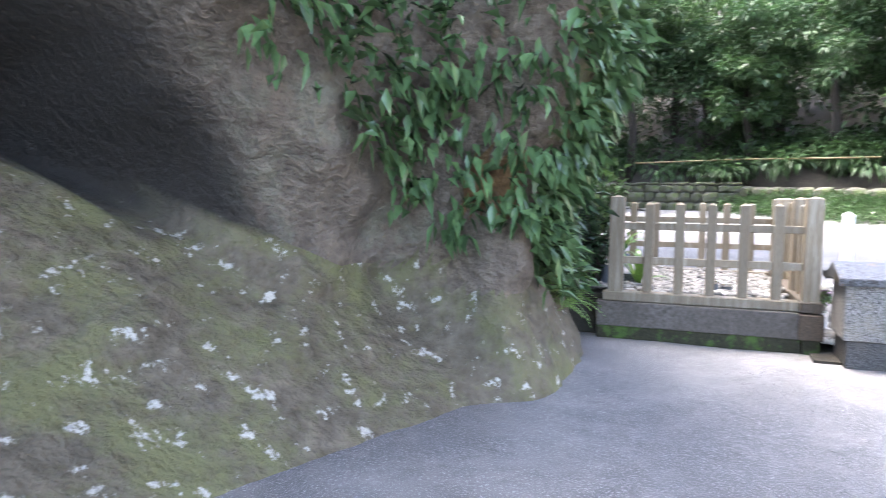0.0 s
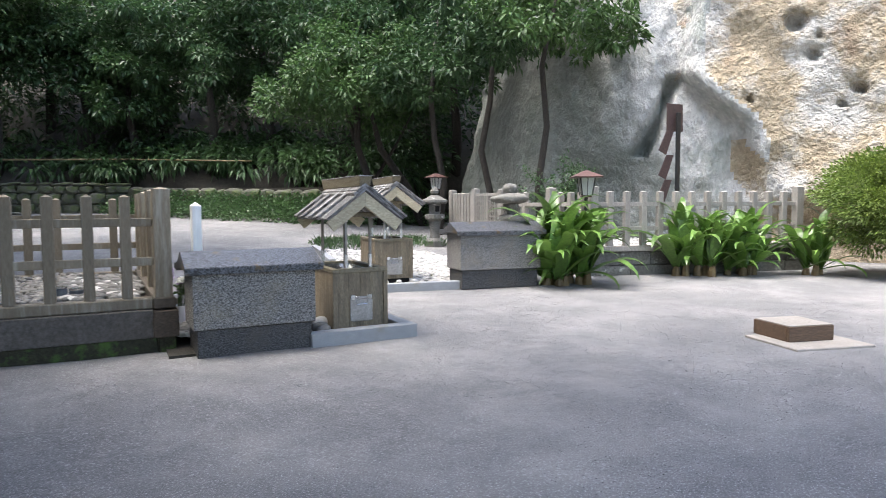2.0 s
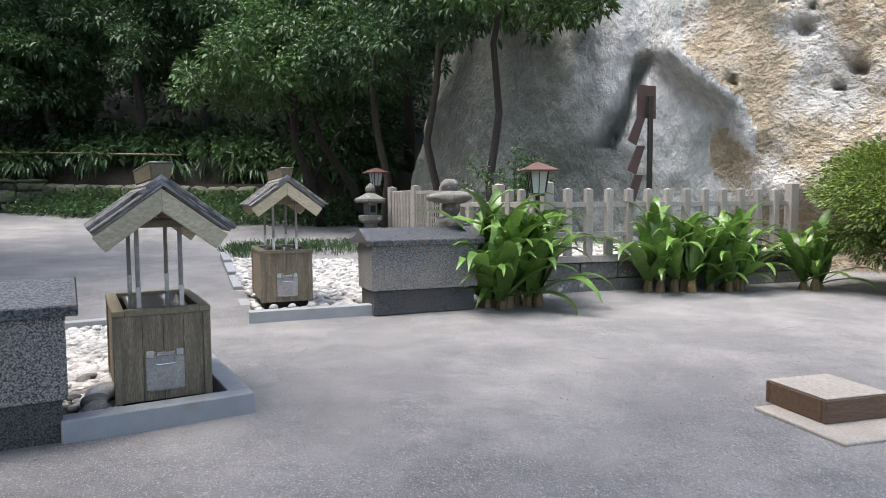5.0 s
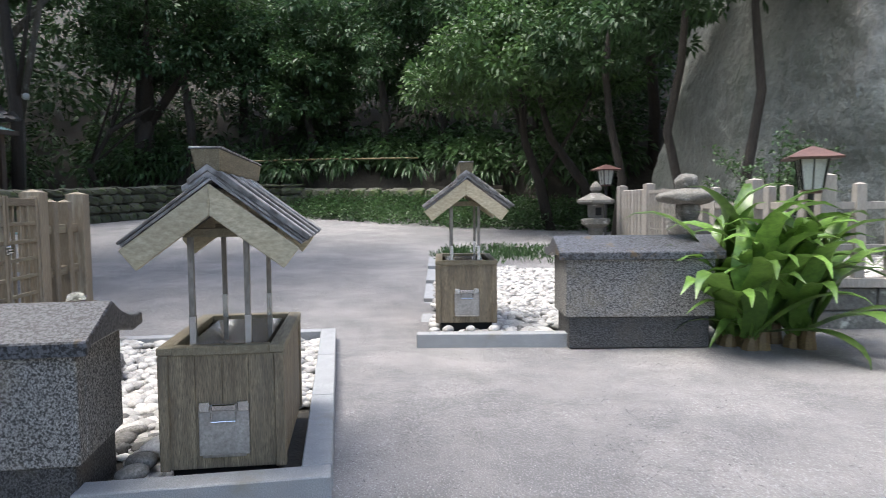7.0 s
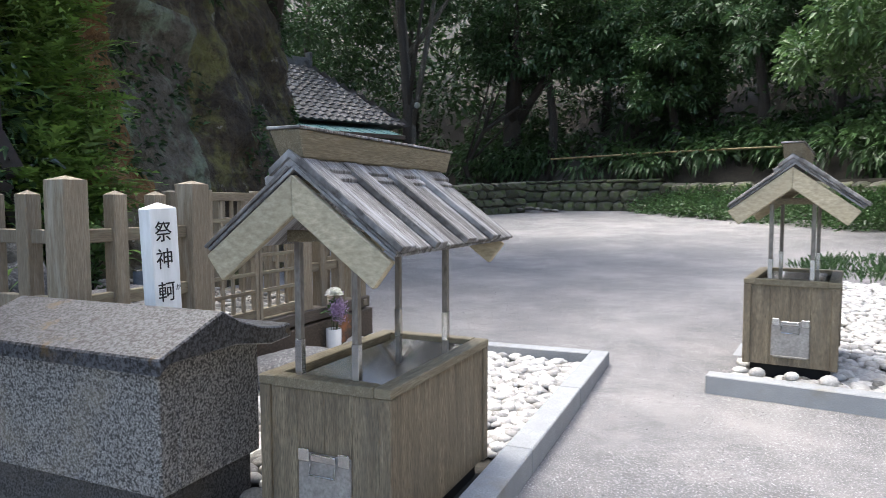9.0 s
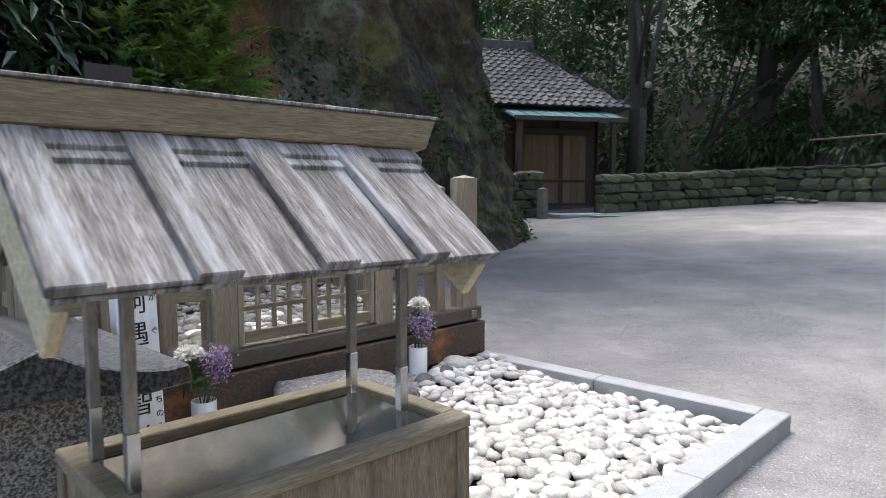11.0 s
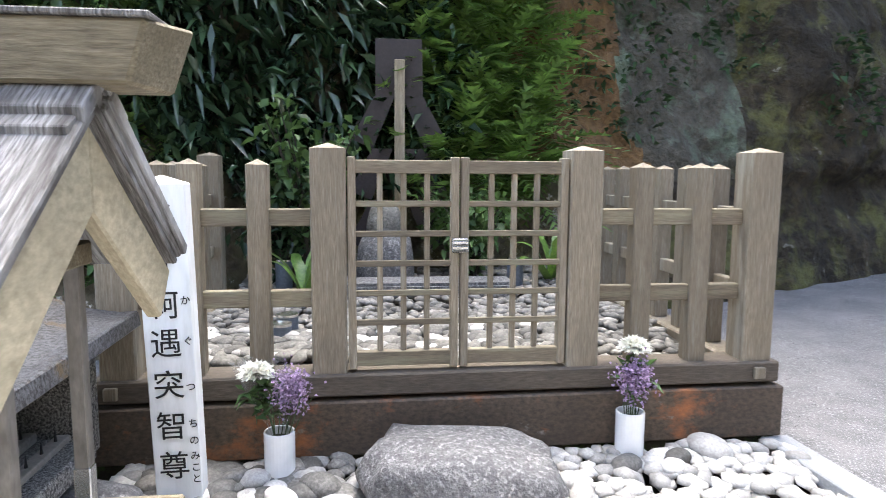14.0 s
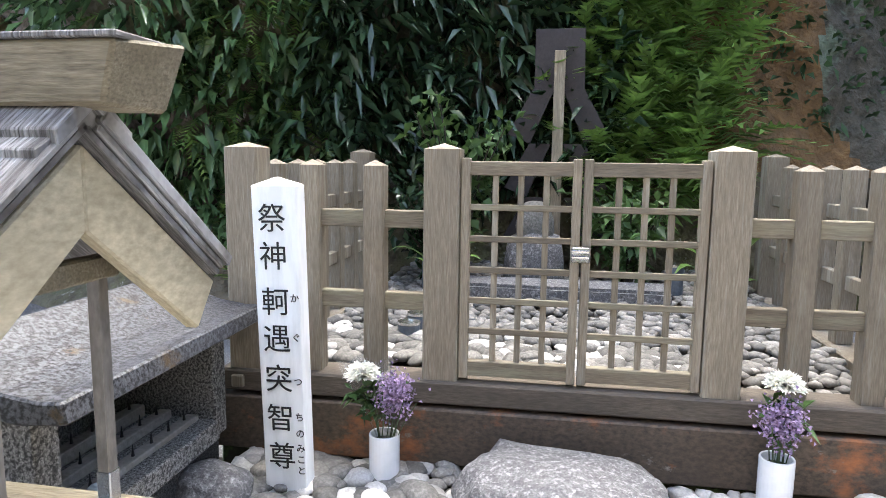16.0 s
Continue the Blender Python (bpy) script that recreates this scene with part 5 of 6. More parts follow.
def stone_lantern(m, label):
    st = thing("stone_lantern", m, label, "stone lantern", "stone lanterns")
    part("base", bm_lathe([(0.26, -0.05), (0.27, 0.10), (0.2, 0.16)], 6), M_LANTERN, st)
    part("shaft", bm_lathe([(0.12, 0.16), (0.11, 0.30), (0.13, 0.5), (0.14, 0.55)], 12), M_LANTERN, st)
    part("platform", bm_lathe([(0.14, 0.55), (0.25, 0.62), (0.26, 0.70), (0.2, 0.72)], 6), M_LANTERN, st)
    fire = part("fire_box", bm_lathe([(0.14, 0.72), (0.15, 0.95)], 6), M_LANTERN, st)
    # no real hole: a black block paints the shade of the opening
    part("window", bm_box(-0.05, 0.05, -0.142, -0.12, 0.77, 0.90, 0.002), M_BLACK, fire, "window opening, its inner shade painted as a black block")
    part("roof", bm_lathe([(0.30, 0.955), (0.335, 0.99), (0.33, 1.03), (0.18, 1.10), (0.09, 1.15)], 6), M_LANTERN, st)
    part("jewel", bm_lathe([(0.05, 1.15), (0.095, 1.19), (0.10, 1.24), (0.06, 1.30), (0.012, 1.345)], 12), M_LANTERN, st)
    return st


stone_lantern(pose(6.27, 7.85, 0.26), "grey stone lantern with a jewel top among low plants")
rough = thing("rough_stone_lantern", pose(6.1, 4.3, 0.08) @ Matrix.Scale(1.12, 4), "rough natural stone lantern of stacked mossy rocks", "stone lantern")
for nm, z, r, sd in (("foot_stone", 0.2, (0.2, 0.22, 0.26), 31), ("shaft_stone", 0.6, (0.12, 0.13, 0.22), 32), ("platform_stone", 0.86, (0.21, 0.23, 0.10), 33),
                     ("fire_stone", 1.06, (0.12, 0.12, 0.14), 34), ("roof_stone", 1.2, (0.30, 0.27, 0.085), 35), ("top_stone", 1.35, (0.11, 0.12, 0.10), 36)):
    part(nm, bm_stone(*r, seed=sd, rough=0.22, subdiv=3, square=0.2), M_LANTERN, rough, smooth=True).location = (0.02 * math.sin(sd), 0.02, z - 0.12)

# small plinth in the yard
pl = thing("plinth", pose(5.01, -2.05, 0.0, rz=-13), "low brown wooden plinth with a pale sanded top", "plinth")
for sgn in (-1, 1):
    part("side_board", bm_box(-0.225, 0.225, sgn * 0.205 - 0.014, sgn * 0.205 + 0.014, 0.018, 0.146, 0.004), M_PLINTH, pl)
    part("side_board", bm_box(sgn * 0.211 - 0.014, sgn * 0.211 + 0.014, -0.19, 0.19, 0.018, 0.146, 0.004), M_PLINTH, pl)
part("top_board", bm_box(-0.22, 0.22, -0.212, 0.212, 0.147, 0.157, 0.004), M_PLINTH_TOP, pl, "pale worn top board")
part("base_slab", bm_box(-0.36, 0.40, -0.47, 0.16, -0.02, 0.017, 0.006), M_PLINTH_TOP, pl, "thin flat slab underneath")


# ---- plants ----
def strap_leaf_mesh(length, width, arch, twist, seed):
    r_ = np.random.default_rng(seed)
    bm = bmesh.new()
    rows_ = []
    n_ = 11
    x, z, a = 0.0, 0.0, radians(arch)
    for i in range(n_):
        u = i / (n_ - 1)
        w = width * (0.55 + 0.9 * math.sin(math.pi * min(1, u * 0.85 + 0.12))) * (1 - u ** 6) * 0.72 + 0.002
        wav = 0.012 * math.sin(u * 17 + seed)
        tw = twist * u
        c, s_ = math.cos(tw), math.sin(tw)
        rows_.append([bm.verts.new((x + s_ * q * w * math.sin(a), q * w * c + wav, z + abs(q) * w * 0.35 + s_ * q * w * 0.6)) for q in (-1, 0, 1)])
        stp = length / (n_ - 1)
        x += stp * math.cos(a)
        z += stp * math.sin(a)
        a -= radians((152 - (90 - arch) * 0.6) / (n_ - 1)) * (0.12 + 2.3 * u * u + 0.25 * u)
    for p, q in zip(rows_, rows_[1:]):
        for k in range(2):
            bm.faces.new((p[k], p[k + 1], q[k + 1], q[k]))
    me = mesh_of(bm, "leaf")
    me.polygons.foreach_set("use_smooth", [True] * len(me.polygons))
    me.materials.append(M_STRAP)
    return me


STRAPS = [strap_leaf_mesh(l, w, ar, tw, k) for k, (l, w, ar, tw) in enumerate(((0.95, 0.06, 78, 0.3), (1.05, 0.068, 68, -0.4), (0.85, 0.056, 84, 0.5), (1.1, 0.066, 74, 0.1), (0.85, 0.064, 58, -0.2), (0.95, 0.07, 87, -0.6), (0.75, 0.052, 46, 0.3)))]


def strap_plant(m, label, stems, per, scale, seed):
    r_ = np.random.default_rng(seed)
    pl_ = thing("strap_leaved_plant", m, label, "plant", "strap-leaved plants")
    for k in range(stems):
        a, rr = r_.uniform(0, math.tau), 0.30 * math.sqrt(r_.uniform(0, 1)) if k else 0.0
        bx, by, bh = rr * math.cos(a) * 1.3, rr * math.sin(a), r_.uniform(0.05, 0.14) * scale
        part("stem", bm_tube([(bx, by, -0.03), (bx, by, bh * 0.6), (bx + 0.02, by, bh + 0.05)], [0.06 * scale, 0.05 * scale, 0.03 * scale], 8), M_STRAP_DRY, pl_, "brown sheathed stem")
        for j in range(per):
            ob = new("leaf", STRAPS[r_.integers(len(STRAPS))])
            ob.parent = pl_
            ob.matrix_basis = pose(bx, by, bh + 0.0 + 0.02 * j / per, r_.uniform(-8, 8), r_.uniform(-28, 32), 137.5 * j + r_.uniform(-30, 30) + 50 * k) @ Matrix.Scale(scale * r_.uniform(0.75, 1.12), 4)
    return pl_


strap_plant(pose(5.55, 1.98, 0.0), "large bright green strap-leaved plant with arching drooping leaves", 9, 17, 1.3, 11)
strap_plant(pose(8.22, 1.98, 0.0), "green strap-leaved plant growing before the low stone wall", 5, 14, 1.2, 12)
strap_plant(pose(9.05, 1.65, 0.0), "green strap-leaved plant with arching leaves before the wall", 5, 13, 1.15, 13)
strap_plant(pose(9.9, 1.25, 0.0), "green strap-leaved plant beside the clipped bush", 3, 12, 1.1, 14)


def shell_points(n_, centre, radii, r_, power=0.45, low=-1.0):
    d = unit(r_.normal(size=(n_ * 4 + 40, 3)))
    d = d[d[:, 2] > low][:n_]
    return np.array(centre) + d * np.array(radii) * (r_.uniform(0, 1, (len(d), 1)) ** power), d


def bush(m, label, r, n_, leaf, material, seed):
    r_ = np.random.default_rng(seed)
    b = thing("bush", m, label, "bush")
    for k in range(9):
        a = k * 0.7 + r_.uniform(-0.2, 0.2)
        e = Vector((r[0] * 0.55 * math.cos(a), r[1] * 0.55 * math.sin(a), r[2] * 1.15))
        part("branch", bm_tube([(0.08 * math.cos(a), 0.08 * math.sin(a), -0.05), tuple(e * 0.45 + Vector((0, 0, 0.05))), tuple(e)], [0.03, 0.022, 0.01], 6), M_BARK, b)
    pts, dirs = [], []
    for k in range(130):
        c, d = shell_points(1, (0, 0, r[2] * 1.02), (r[0] * 0.85, r[1] * 0.85, r[2] * 0.72), r_, 0.25, -0.85)
        q, e = shell_points(n_ // 130, c[0], (0.34, 0.34, 0.2), r_)
        pts.append(q)
        dirs.append(e + d * 0.7 + np.array([0, 0, 0.25]))
    link("foliage", leaves("foliage", np.concatenate(pts), np.concatenate(dirs), leaf, leaf * 0.5, r_), material, b)
    return b


bush(pose(10.95, 0.15, 0.0), "rounded yellow-green clipped azalea bush", (1.55, 1.6, 1.15), 38000, 0.065, M_LEAF_BUSH, 21)


def shrub(m, label, h, spread, n_, leaf, material, seed):
    """An open shrub: thin arching branches set with leaves."""
    r_ = np.random.default_rng(seed)
    b = thing("shrub", m, label, "shrub")
    pts, dirs = [], []
    for k in range(16):
        a, rr = r_.uniform(0, math.tau), spread * r_.uniform(0.3, 1)
        e = np.array([rr * math.cos(a), rr * math.sin(a), h * r_.uniform(0.6, 1.05)])
        mid = e * np.array([0.35, 0.35, 0.6])
        part("branch", bm_tube([(0.02 * k % 0.1, 0, -0.05), tuple(mid), tuple(e)], [0.012, 0.008, 0.003], 5), M_BARK, b)
        t = r_.uniform(0.25, 1.0, (n_ // 16, 1))
        q = np.where(t < 0.5, mid * t * 2, mid + (e - mid) * (t * 2 - 1)) + r_.normal(0, 0.05, (n_ // 16, 3))
        pts.append(q)
        dirs.append(r_.normal(size=q.shape) + np.array([0, 0, 0.6]))
    link("foliage", leaves("foliage", np.concatenate(pts), np.concatenate(dirs), leaf, leaf * 0.5, r_), material, b)
    return b


shrub(pose(7.6, 4.9, 0.4), "open leafy shrub with small light leaves behind the fence", 1.75, 1.0, 2200, 0.075, M_LEAF_LIGHT, 31)
shrub(pose(-1.9, 0.62, 0.42), "tall thin-stemmed shrub with narrow leaves inside the fence", 1.35, 0.4, 500, 0.11, M_LEAF_MID, 32)
shrub(pose(-1.9, 0.45, 0.42), "low dark leafy shrub inside the fence", 0.75, 0.4, 700, 0.10, M_LEAF_GLOSS, 33)
shrub(pose(-2.1, 1.75, 0.42), "low leafy green shrub beside the plaque", 0.65, 0.45, 700, 0.10, M_LEAF_MID, 34)
for px, py, sd in ((-1.45, 0.62, 41), (-1.9, 2.3, 42)):
    wl = thing("broad_leaved_plant", pose(px, py, 0.42), "broad-leaved green plant growing through the pebbles", "plant", "broad-leaved plants")
    r_ = np.random.default_rng(sd)
    for j in range(7):
        ob = new("leaf", STRAPS[(j * 3 + sd) % len(STRAPS)])
        ob.parent = wl
        ob.matrix_basis = pose(0, 0, 0, 0, r_.uniform(-10, 10), 51 * j + r_.uniform(-15, 15)) @ Matrix.Scale(r_.uniform(0.45, 0.68), 4)


# ---- house ----
HO = Matrix.Translation((-14.0, 8.6, 0.55)) @ Matrix.Rotation(math.atan2(7.5, 4.1), 4, "Z")
HOUSE = thing("wooden_house", HO, "low wooden shrine office with grey tiled roof and green awning", "house")
HL = 10.8


def h_box(name, u0, u1, v0, v1, z0, z1, material, parent=None, bevel=0.01, label=""):
    return part(name, bm_box(u0, u1, v0, v1, z0, z1, bevel), material, parent or HOUSE, label)


h_box("foundation", 0, HL, 0.0, 6.0, -1.0, 0.25, M_WALL_STONE)
wall = h_box("wall", 0.05, HL - 0.05, 0.16, 5.9, 0.25, 3.3, M_HOUSE_DARK)
h_box("wall_panel", 0.3, 4.9, 0.10, 0.158, 2.35, 3.1, M_PLASTER, wall)
h_box("wall_panel", 5.7, 6.85, 0.10, 0.158, 0.3, 1.0, M_HOUSE_WOOD, wall)
for k in range(9):
    h_box("post", k * HL / 8 - (0.07 if k else -0.02), k * HL / 8 + 0.09 - (0.1 if k == 8 else 0), 0.02, 0.155, 0.25, 3.3, M_HOUSE_DARK)
win = h_box("window", 5.7, 6.9, 0.06, 0.156, 1.0, 2.3, M_HOUSE_WOOD)
h_box("pane", 5.76, 6.3, 0.04, 0.058, 1.06, 2.24, M_PLASTER, win, 0.004, "pale paper pane")
h_box("pane", 6.36, 6.84, 0.04, 0.058, 1.06, 1.7, M_SHADE, win, 0.004)
door = thing("sliding_door", HO @ pose(7.9, 0, 0.25), "wide brown wooden board door of the house, closed", "door")
for k in range(9):
    part("board", bm_box(k * 0.27 + 0.003, k * 0.27 + 0.267, 0.03, 0.08, 0.0, 2.25, 0.006), M_HOUSE_WOOD, door)
part("lintel", bm_box(-0.15, 2.6, 0.0, 0.1, 2.26, 2.45, 0.01), M_HOUSE_DARK, door)
for zz in (0.0, 0.75):
    part("rail", bm_box(0.0, 2.43, 0.01, 0.029, zz, zz + 0.09, 0.005), M_HOUSE_DARK, door)
# awning
aw = part("awning", bm_prism([(-1.75, 2.85), (0.05, 3.35), (0.05, 3.29), (-1.75, 2.79)], "x", 7.2, 10.7, 0.004), M_TEAL, HOUSE, "verdigris copper awning")
for k in range(9):
    o = part("seam", bm_prism([(-1.752, 2.875), (0.05, 3.375), (0.05, 3.352), (-1.752, 2.852)], "x", 7.22 + k * 0.43, 7.25 + k * 0.43, 0.0), M_TEAL, aw)
part("fascia", bm_box(7.15, 10.75, -1.80, -1.757, 2.74, 2.87, 0.006), M_HOUSE_DARK, aw)
part("ridge_strip", bm_box(7.1, 10.8, 0.0, 0.12, 3.37, 3.47, 0.006), M_HOUSE_DARK, aw)
for u in (7.4, 10.4):
    h_box("awning_post", u - 0.07, u + 0.07, -1.62, -1.48, -0.6, 2.80, M_HOUSE_DARK)
# hip roof
EZ, RZ, OV = 3.3, 5.75, 0.75
bm = bmesh.new()
q = [bm.verts.new(p) for p in ((-OV, -OV, EZ), (HL + OV, -OV, EZ), (HL + OV, 6 + OV, EZ), (-OV, 6 + OV, EZ), (2.9, 3, RZ), (HL - 1.3, 3, RZ))]
for f in ((0, 1, 5, 4), (1, 2, 5), (2, 3, 4, 5), (3, 0, 4), (0, 3, 2, 1)):
    bm.faces.new([q[i] for i in f])
roof = part("roof", bm, M_TILE, HOUSE)
part("ridge", bm_box(2.7, HL - 1.2, 2.87, 3.13, RZ - 0.05, RZ + 0.28, 0.03), M_TILE, roof)
part("ridge_end", bm_box(HL - 1.22, HL - 1.05, 2.84, 3.16, RZ - 0.1, RZ + 0.5, 0.04), M_TILE, roof)
tile = bmesh.new()
cols = [[tile.verts.new((x, y, 0.028 * math.cos((x / 0.29) * math.tau) + 0.02 + (0.03 if y < 0 else 0.0))) for x in np.linspace(0, 0.29, 6)] for y in (-0.02, 0.33)]
lip = [tile.verts.new((v.co.x, -0.02, v.co.z - 0.035)) for v in cols[0]]
for k in range(5):
    tile.faces.new((cols[0][k], cols[0][k + 1], cols[1][k + 1], cols[1][k]))
    tile.faces.new((lip[k], lip[k + 1], cols[0][k + 1], cols[0][k]))
TILE = mesh_of(tile, "tile")
TILE.materials.append(M_TILE)
TILE_V = np.array([v.co[:] for v in TILE.vertices])
TILE_T = []
for p in TILE.polygons:
    a, b, c, d = p.vertices
    TILE_T += [(a, b, c), (a, c, d)]
spots = []
slope = math.atan2(RZ - EZ, 3 + OV)
run = math.hypot(RZ - EZ, 3 + OV)
hip = (2.9 + OV) / run
hip2 = (1.3 + OV) / run
row = 0
while row * 0.30 < run - 0.1:
    u = row * 0.30
    x = -OV + hip * u
    while x < HL + OV - hip2 * u - 0.29:
        spots.append((Matrix.Translation((x, -OV + u * math.cos(slope), EZ + u * math.sin(slope) + 0.01)) @ Matrix.Rotation(slope, 4, "X"), x))
        x += 0.29
    row += 1
slope_r = math.atan2(RZ - EZ, 1.3 + OV)
run_r = math.hypot(RZ - EZ, 1.3 + OV)
hip_r = (3 + OV) / run_r
row = 0
side_spots = []
while row * 0.30 < run_r - 0.1:
    u = row * 0.30
    y = -OV + hip_r * u
    while y < 6 + OV - hip_r * u - 0.29:
        side_spots.append((Matrix.Translation((HL + OV - u * math.cos(slope_r), y, EZ + u * math.sin(slope_r) + 0.01)) @ Matrix.Rotation(math.pi / 2, 4, "Z") @ Matrix.Rotation(slope_r, 4, "X"), y))
        y += 0.29
    row += 1
single = [m for m, x in spots if x > 5.2][:300]
rest = [m for m, x in spots if x <= 5.2] + [m for m, x in spots if x > 5.2][300:] + [m for m, y in side_spots]
for m in single:
    ob = new("tile", TILE)
    ob.parent = roof
    ob.matrix_basis = m
ob = link("tile_rest", stamp("tile_rest", TILE_V, TILE_T, np.array([[list(r) for r in m] for m in rest])), M_TILE, roof)
ob["kind"] = "stuff"

# mossy walls round the square
SW = thing("yard_wall", pose(0, 0, 0), "low mossy field-stone wall round the gravel square", "wall", kind="structure")
rubble_wall(SW, (-10.3, 10.2), (-8.15, 14.15), 0.35, 1.62, 0.42, 0.5, M_WALL_STONE, 8, 0.2)
rubble_wall(SW, (-7.25, 15.85), (-4.5, 21.0), 0.55, 1.72, 0.42, 0.5, M_WALL_STONE, 9, 0.25)
rubble_wall(SW, (-4.9, 22.3), (0.2, 21.7), 0.85, 2.05, 0.45, 0.6, M_WALL_STONE, 10)
rubble_wall(SW, (0.25, 21.7), (6.5, 16.6), 0.75, 1.9, 0.5, 0.6, M_WALL_STONE, 11, -0.2)
bol = thing("stone_post", pose(-7.75, 13.7, 0.52), "short square stone post before the house gate", "post")
part("shaft", post_bm(0.22, -0.1, 0.85, 0.05), M_LANTERN, bol)
slab = part("entrance_slab", bm_box(-0.7, 0.7, -0.6, 0.6, -0.05, 0.05, 0.01), M_KERB)
slab.matrix_basis = pose(-7.45, 14.7, 0.6, rz=61)
tagged(slab, "pale flat stone slab at the house gate", "slab")
mat_ob = part("door_mat", bm_box(-0.6, 0.6, -0.3, 0.3, -0.01, 0.02, 0.005), M_TEAL)
mat_ob.matrix_basis = pose(-6.45, 15.0, 0.60, rz=61)
tagged(mat_ob, "dark green flat mat on the gravel", "mat")
pile_v = [(rng.uniform(-0.9, 0.9), rng.uniform(-0.3, 0.3)) for _ in range(26)]
heap = thing("stone_heap", pose(-4.2, 20.9, 0.88, rz=20), "small heap of pale stones against the wall", "stone heap")
for i, (a, b) in enumerate(pile_v):
    ob = new("stone", PEBBLE_MESH["d"][i % 8])
    ob.parent = heap
    ob.matrix_basis = pose(a, b, 0.06 + 0.1 * (1 - abs(a)), 0, 0, i * 40) @ Matrix.Scale(2.2, 4)


# ---- hill and woods ----
def build_hill():
    """The wooded slope north and east of the square."""
    edge, s = curve_points([(-40, 8), (-22, 16), (-12, 24.5), (-5.0, 23.0), (0.3, 22.3), (6.6, 17.2), (9.5, 14.0), (14, 14.5), (30, 16)], 90)
    tan = np.gradient(edge, axis=0)
    out = unit(np.stack([-tan[:, 1], tan[:, 0]], 1))
    ds = np.r_[0, 0.6, 1.5, 3, 5, 8, 12, 18, 26, 36]
    v = []
    for i in range(len(edge)):
        gz = ground_z(0, min(edge[i][1], 24))
        for d in ds:
            x, y = edge[i] + out[i] * d
            v.append((x, y, gz + (1.1 if d else -0.3) + 0.62 * d + 0.5 * noise.noise(Vector((x, y, 0)) * 0.3)))
    n_ = len(ds)
    f = np.array([(i * n_ + k, i * n_ + k + 1, (i + 1) * n_ + k + 1, (i + 1) * n_ + k) for i in range(len(edge) - 1) for k in range(n_ - 1)])
    ob = link("hillside", raw_mesh("hillside", np.array(v), 4, f.ravel()), M_SOIL, smooth=True)
    tagged(ob, "dark wooded earth slope above the yard wall", "hillside", kind="structure")
    return edge, out


EDGE, OUT = build_hill()


def hill_points(n_, d0, d1, i0, i1, z0, z1, r_):
    k = r_.integers(i0, i1, n_)
    d = r_.uniform(d0, d1, n_)
    p = EDGE[k] + OUT[k] * d[:, None] + r_.normal(0, 0.25, (n_, 2))
    gz = np.array([ground_z(0, min(y, 24)) for y in EDGE[k][:, 1]])
    return np.c_[p, gz + 1.1 + 0.62 * d + r_.uniform(z0, z1, n_)]


def clumped(n_, centres, spread, r_):
    c = centres[r_.integers(0, len(centres), n_)]
    d = unit(r_.normal(size=(n_, 3)))
    return c + d * spread * (r_.uniform(0, 1, (n_, 1)) ** 0.4), d


def foliage_stuff(name, label, pts, dirs, leaf, width, material, r_, droop=0.25):
    ob = link(name, leaves(name, pts, dirs, leaf, width, r_, droop=droop), material)
    return tagged(ob, label, "foliage", kind="stuff")


r6 = np.random.default_rng(66)
# broad-leaved undergrowth above the wall
cs = hill_points(240, 0.1, 2.6, 26, 66, 0.1, 0.9, r6)
p, d = clumped(14000, cs, np.array([0.6, 0.6, 0.45]), r6)
foliage_stuff("undergrowth", "broad glossy-leaved undergrowth above the yard wall", p, d + np.array([0, -0.7, -0.25]), 0.36, 0.11, M_LEAF_LIGHT, r6, 0.35)
cs = hill_points(300, 1.5, 6, 16, 72, 0.3, 2.0, r6)
p, d = clumped(11000, cs, np.array([0.9, 0.9, 0.6]), r6)
foliage_stuff("undergrowth", "dark dense undergrowth on the slope", p, d + np.array([0, -0.5, 0.1]), 0.28, 0.11, M_LEAF_DARK, r6)
# low ground cover before the wall
cs = []
while len(cs) < 520:
    x, y = r6.uniform(-0.6, 9.2), r6.uniform(13.0, 21.8)
    e = float(np.interp(x, (-0.6, 0.1, 1.7, 4.3, 7.1, 9.2), (21.0, 20.0, 18.1, 15.4, 13.8, 13.0)))
    w_ = float(np.interp(x, (-0.6, 0.3, 6.5, 9.2), (21.8, 21.7, 16.8, 14.6)))
    if e < y < w_ + 0.2:
        cs.append((x, y, ground_z(x, y) + r6.uniform(0.05, 0.35) + 0.35 * step(0.3, 2.2, y - e)))
p, d = clumped(15000, np.array(cs), np.array([0.38, 0.38, 0.24]), r6)
foliage_stuff("ground_cover", "dense green ground cover at the edge of the square", p, d + np.array([0, -0.3, 0.5]), 0.13, 0.065, M_LEAF_LIGHT, r6)
p, d = clumped(2500, np.array([(x, y, ground_z(x, y) + 0.06) for x, y in zip(r6.uniform(3.7, 6.3, 60), r6.uniform(7.4, 9.4, 60))]), np.array([0.3, 0.3, 0.07]), r6)
foliage_stuff("grass_patch", "short green grass beyond the pebble bed", p, d * 0.4 + np.array([0, 0, 1.0]), 0.13, 0.02, M_LEAF_LIGHT, r6)
rail = part("bamboo_rail", bm_tube([(-3.8, 22.1, 2.85), (0.2, 21.9, 2.95), (4.2, 18.9, 2.8)], [0.03, 0.03, 0.03], 6), M_ROPE)
tagged(rail, "thin yellowed bamboo rail above the stone wall", "rail")


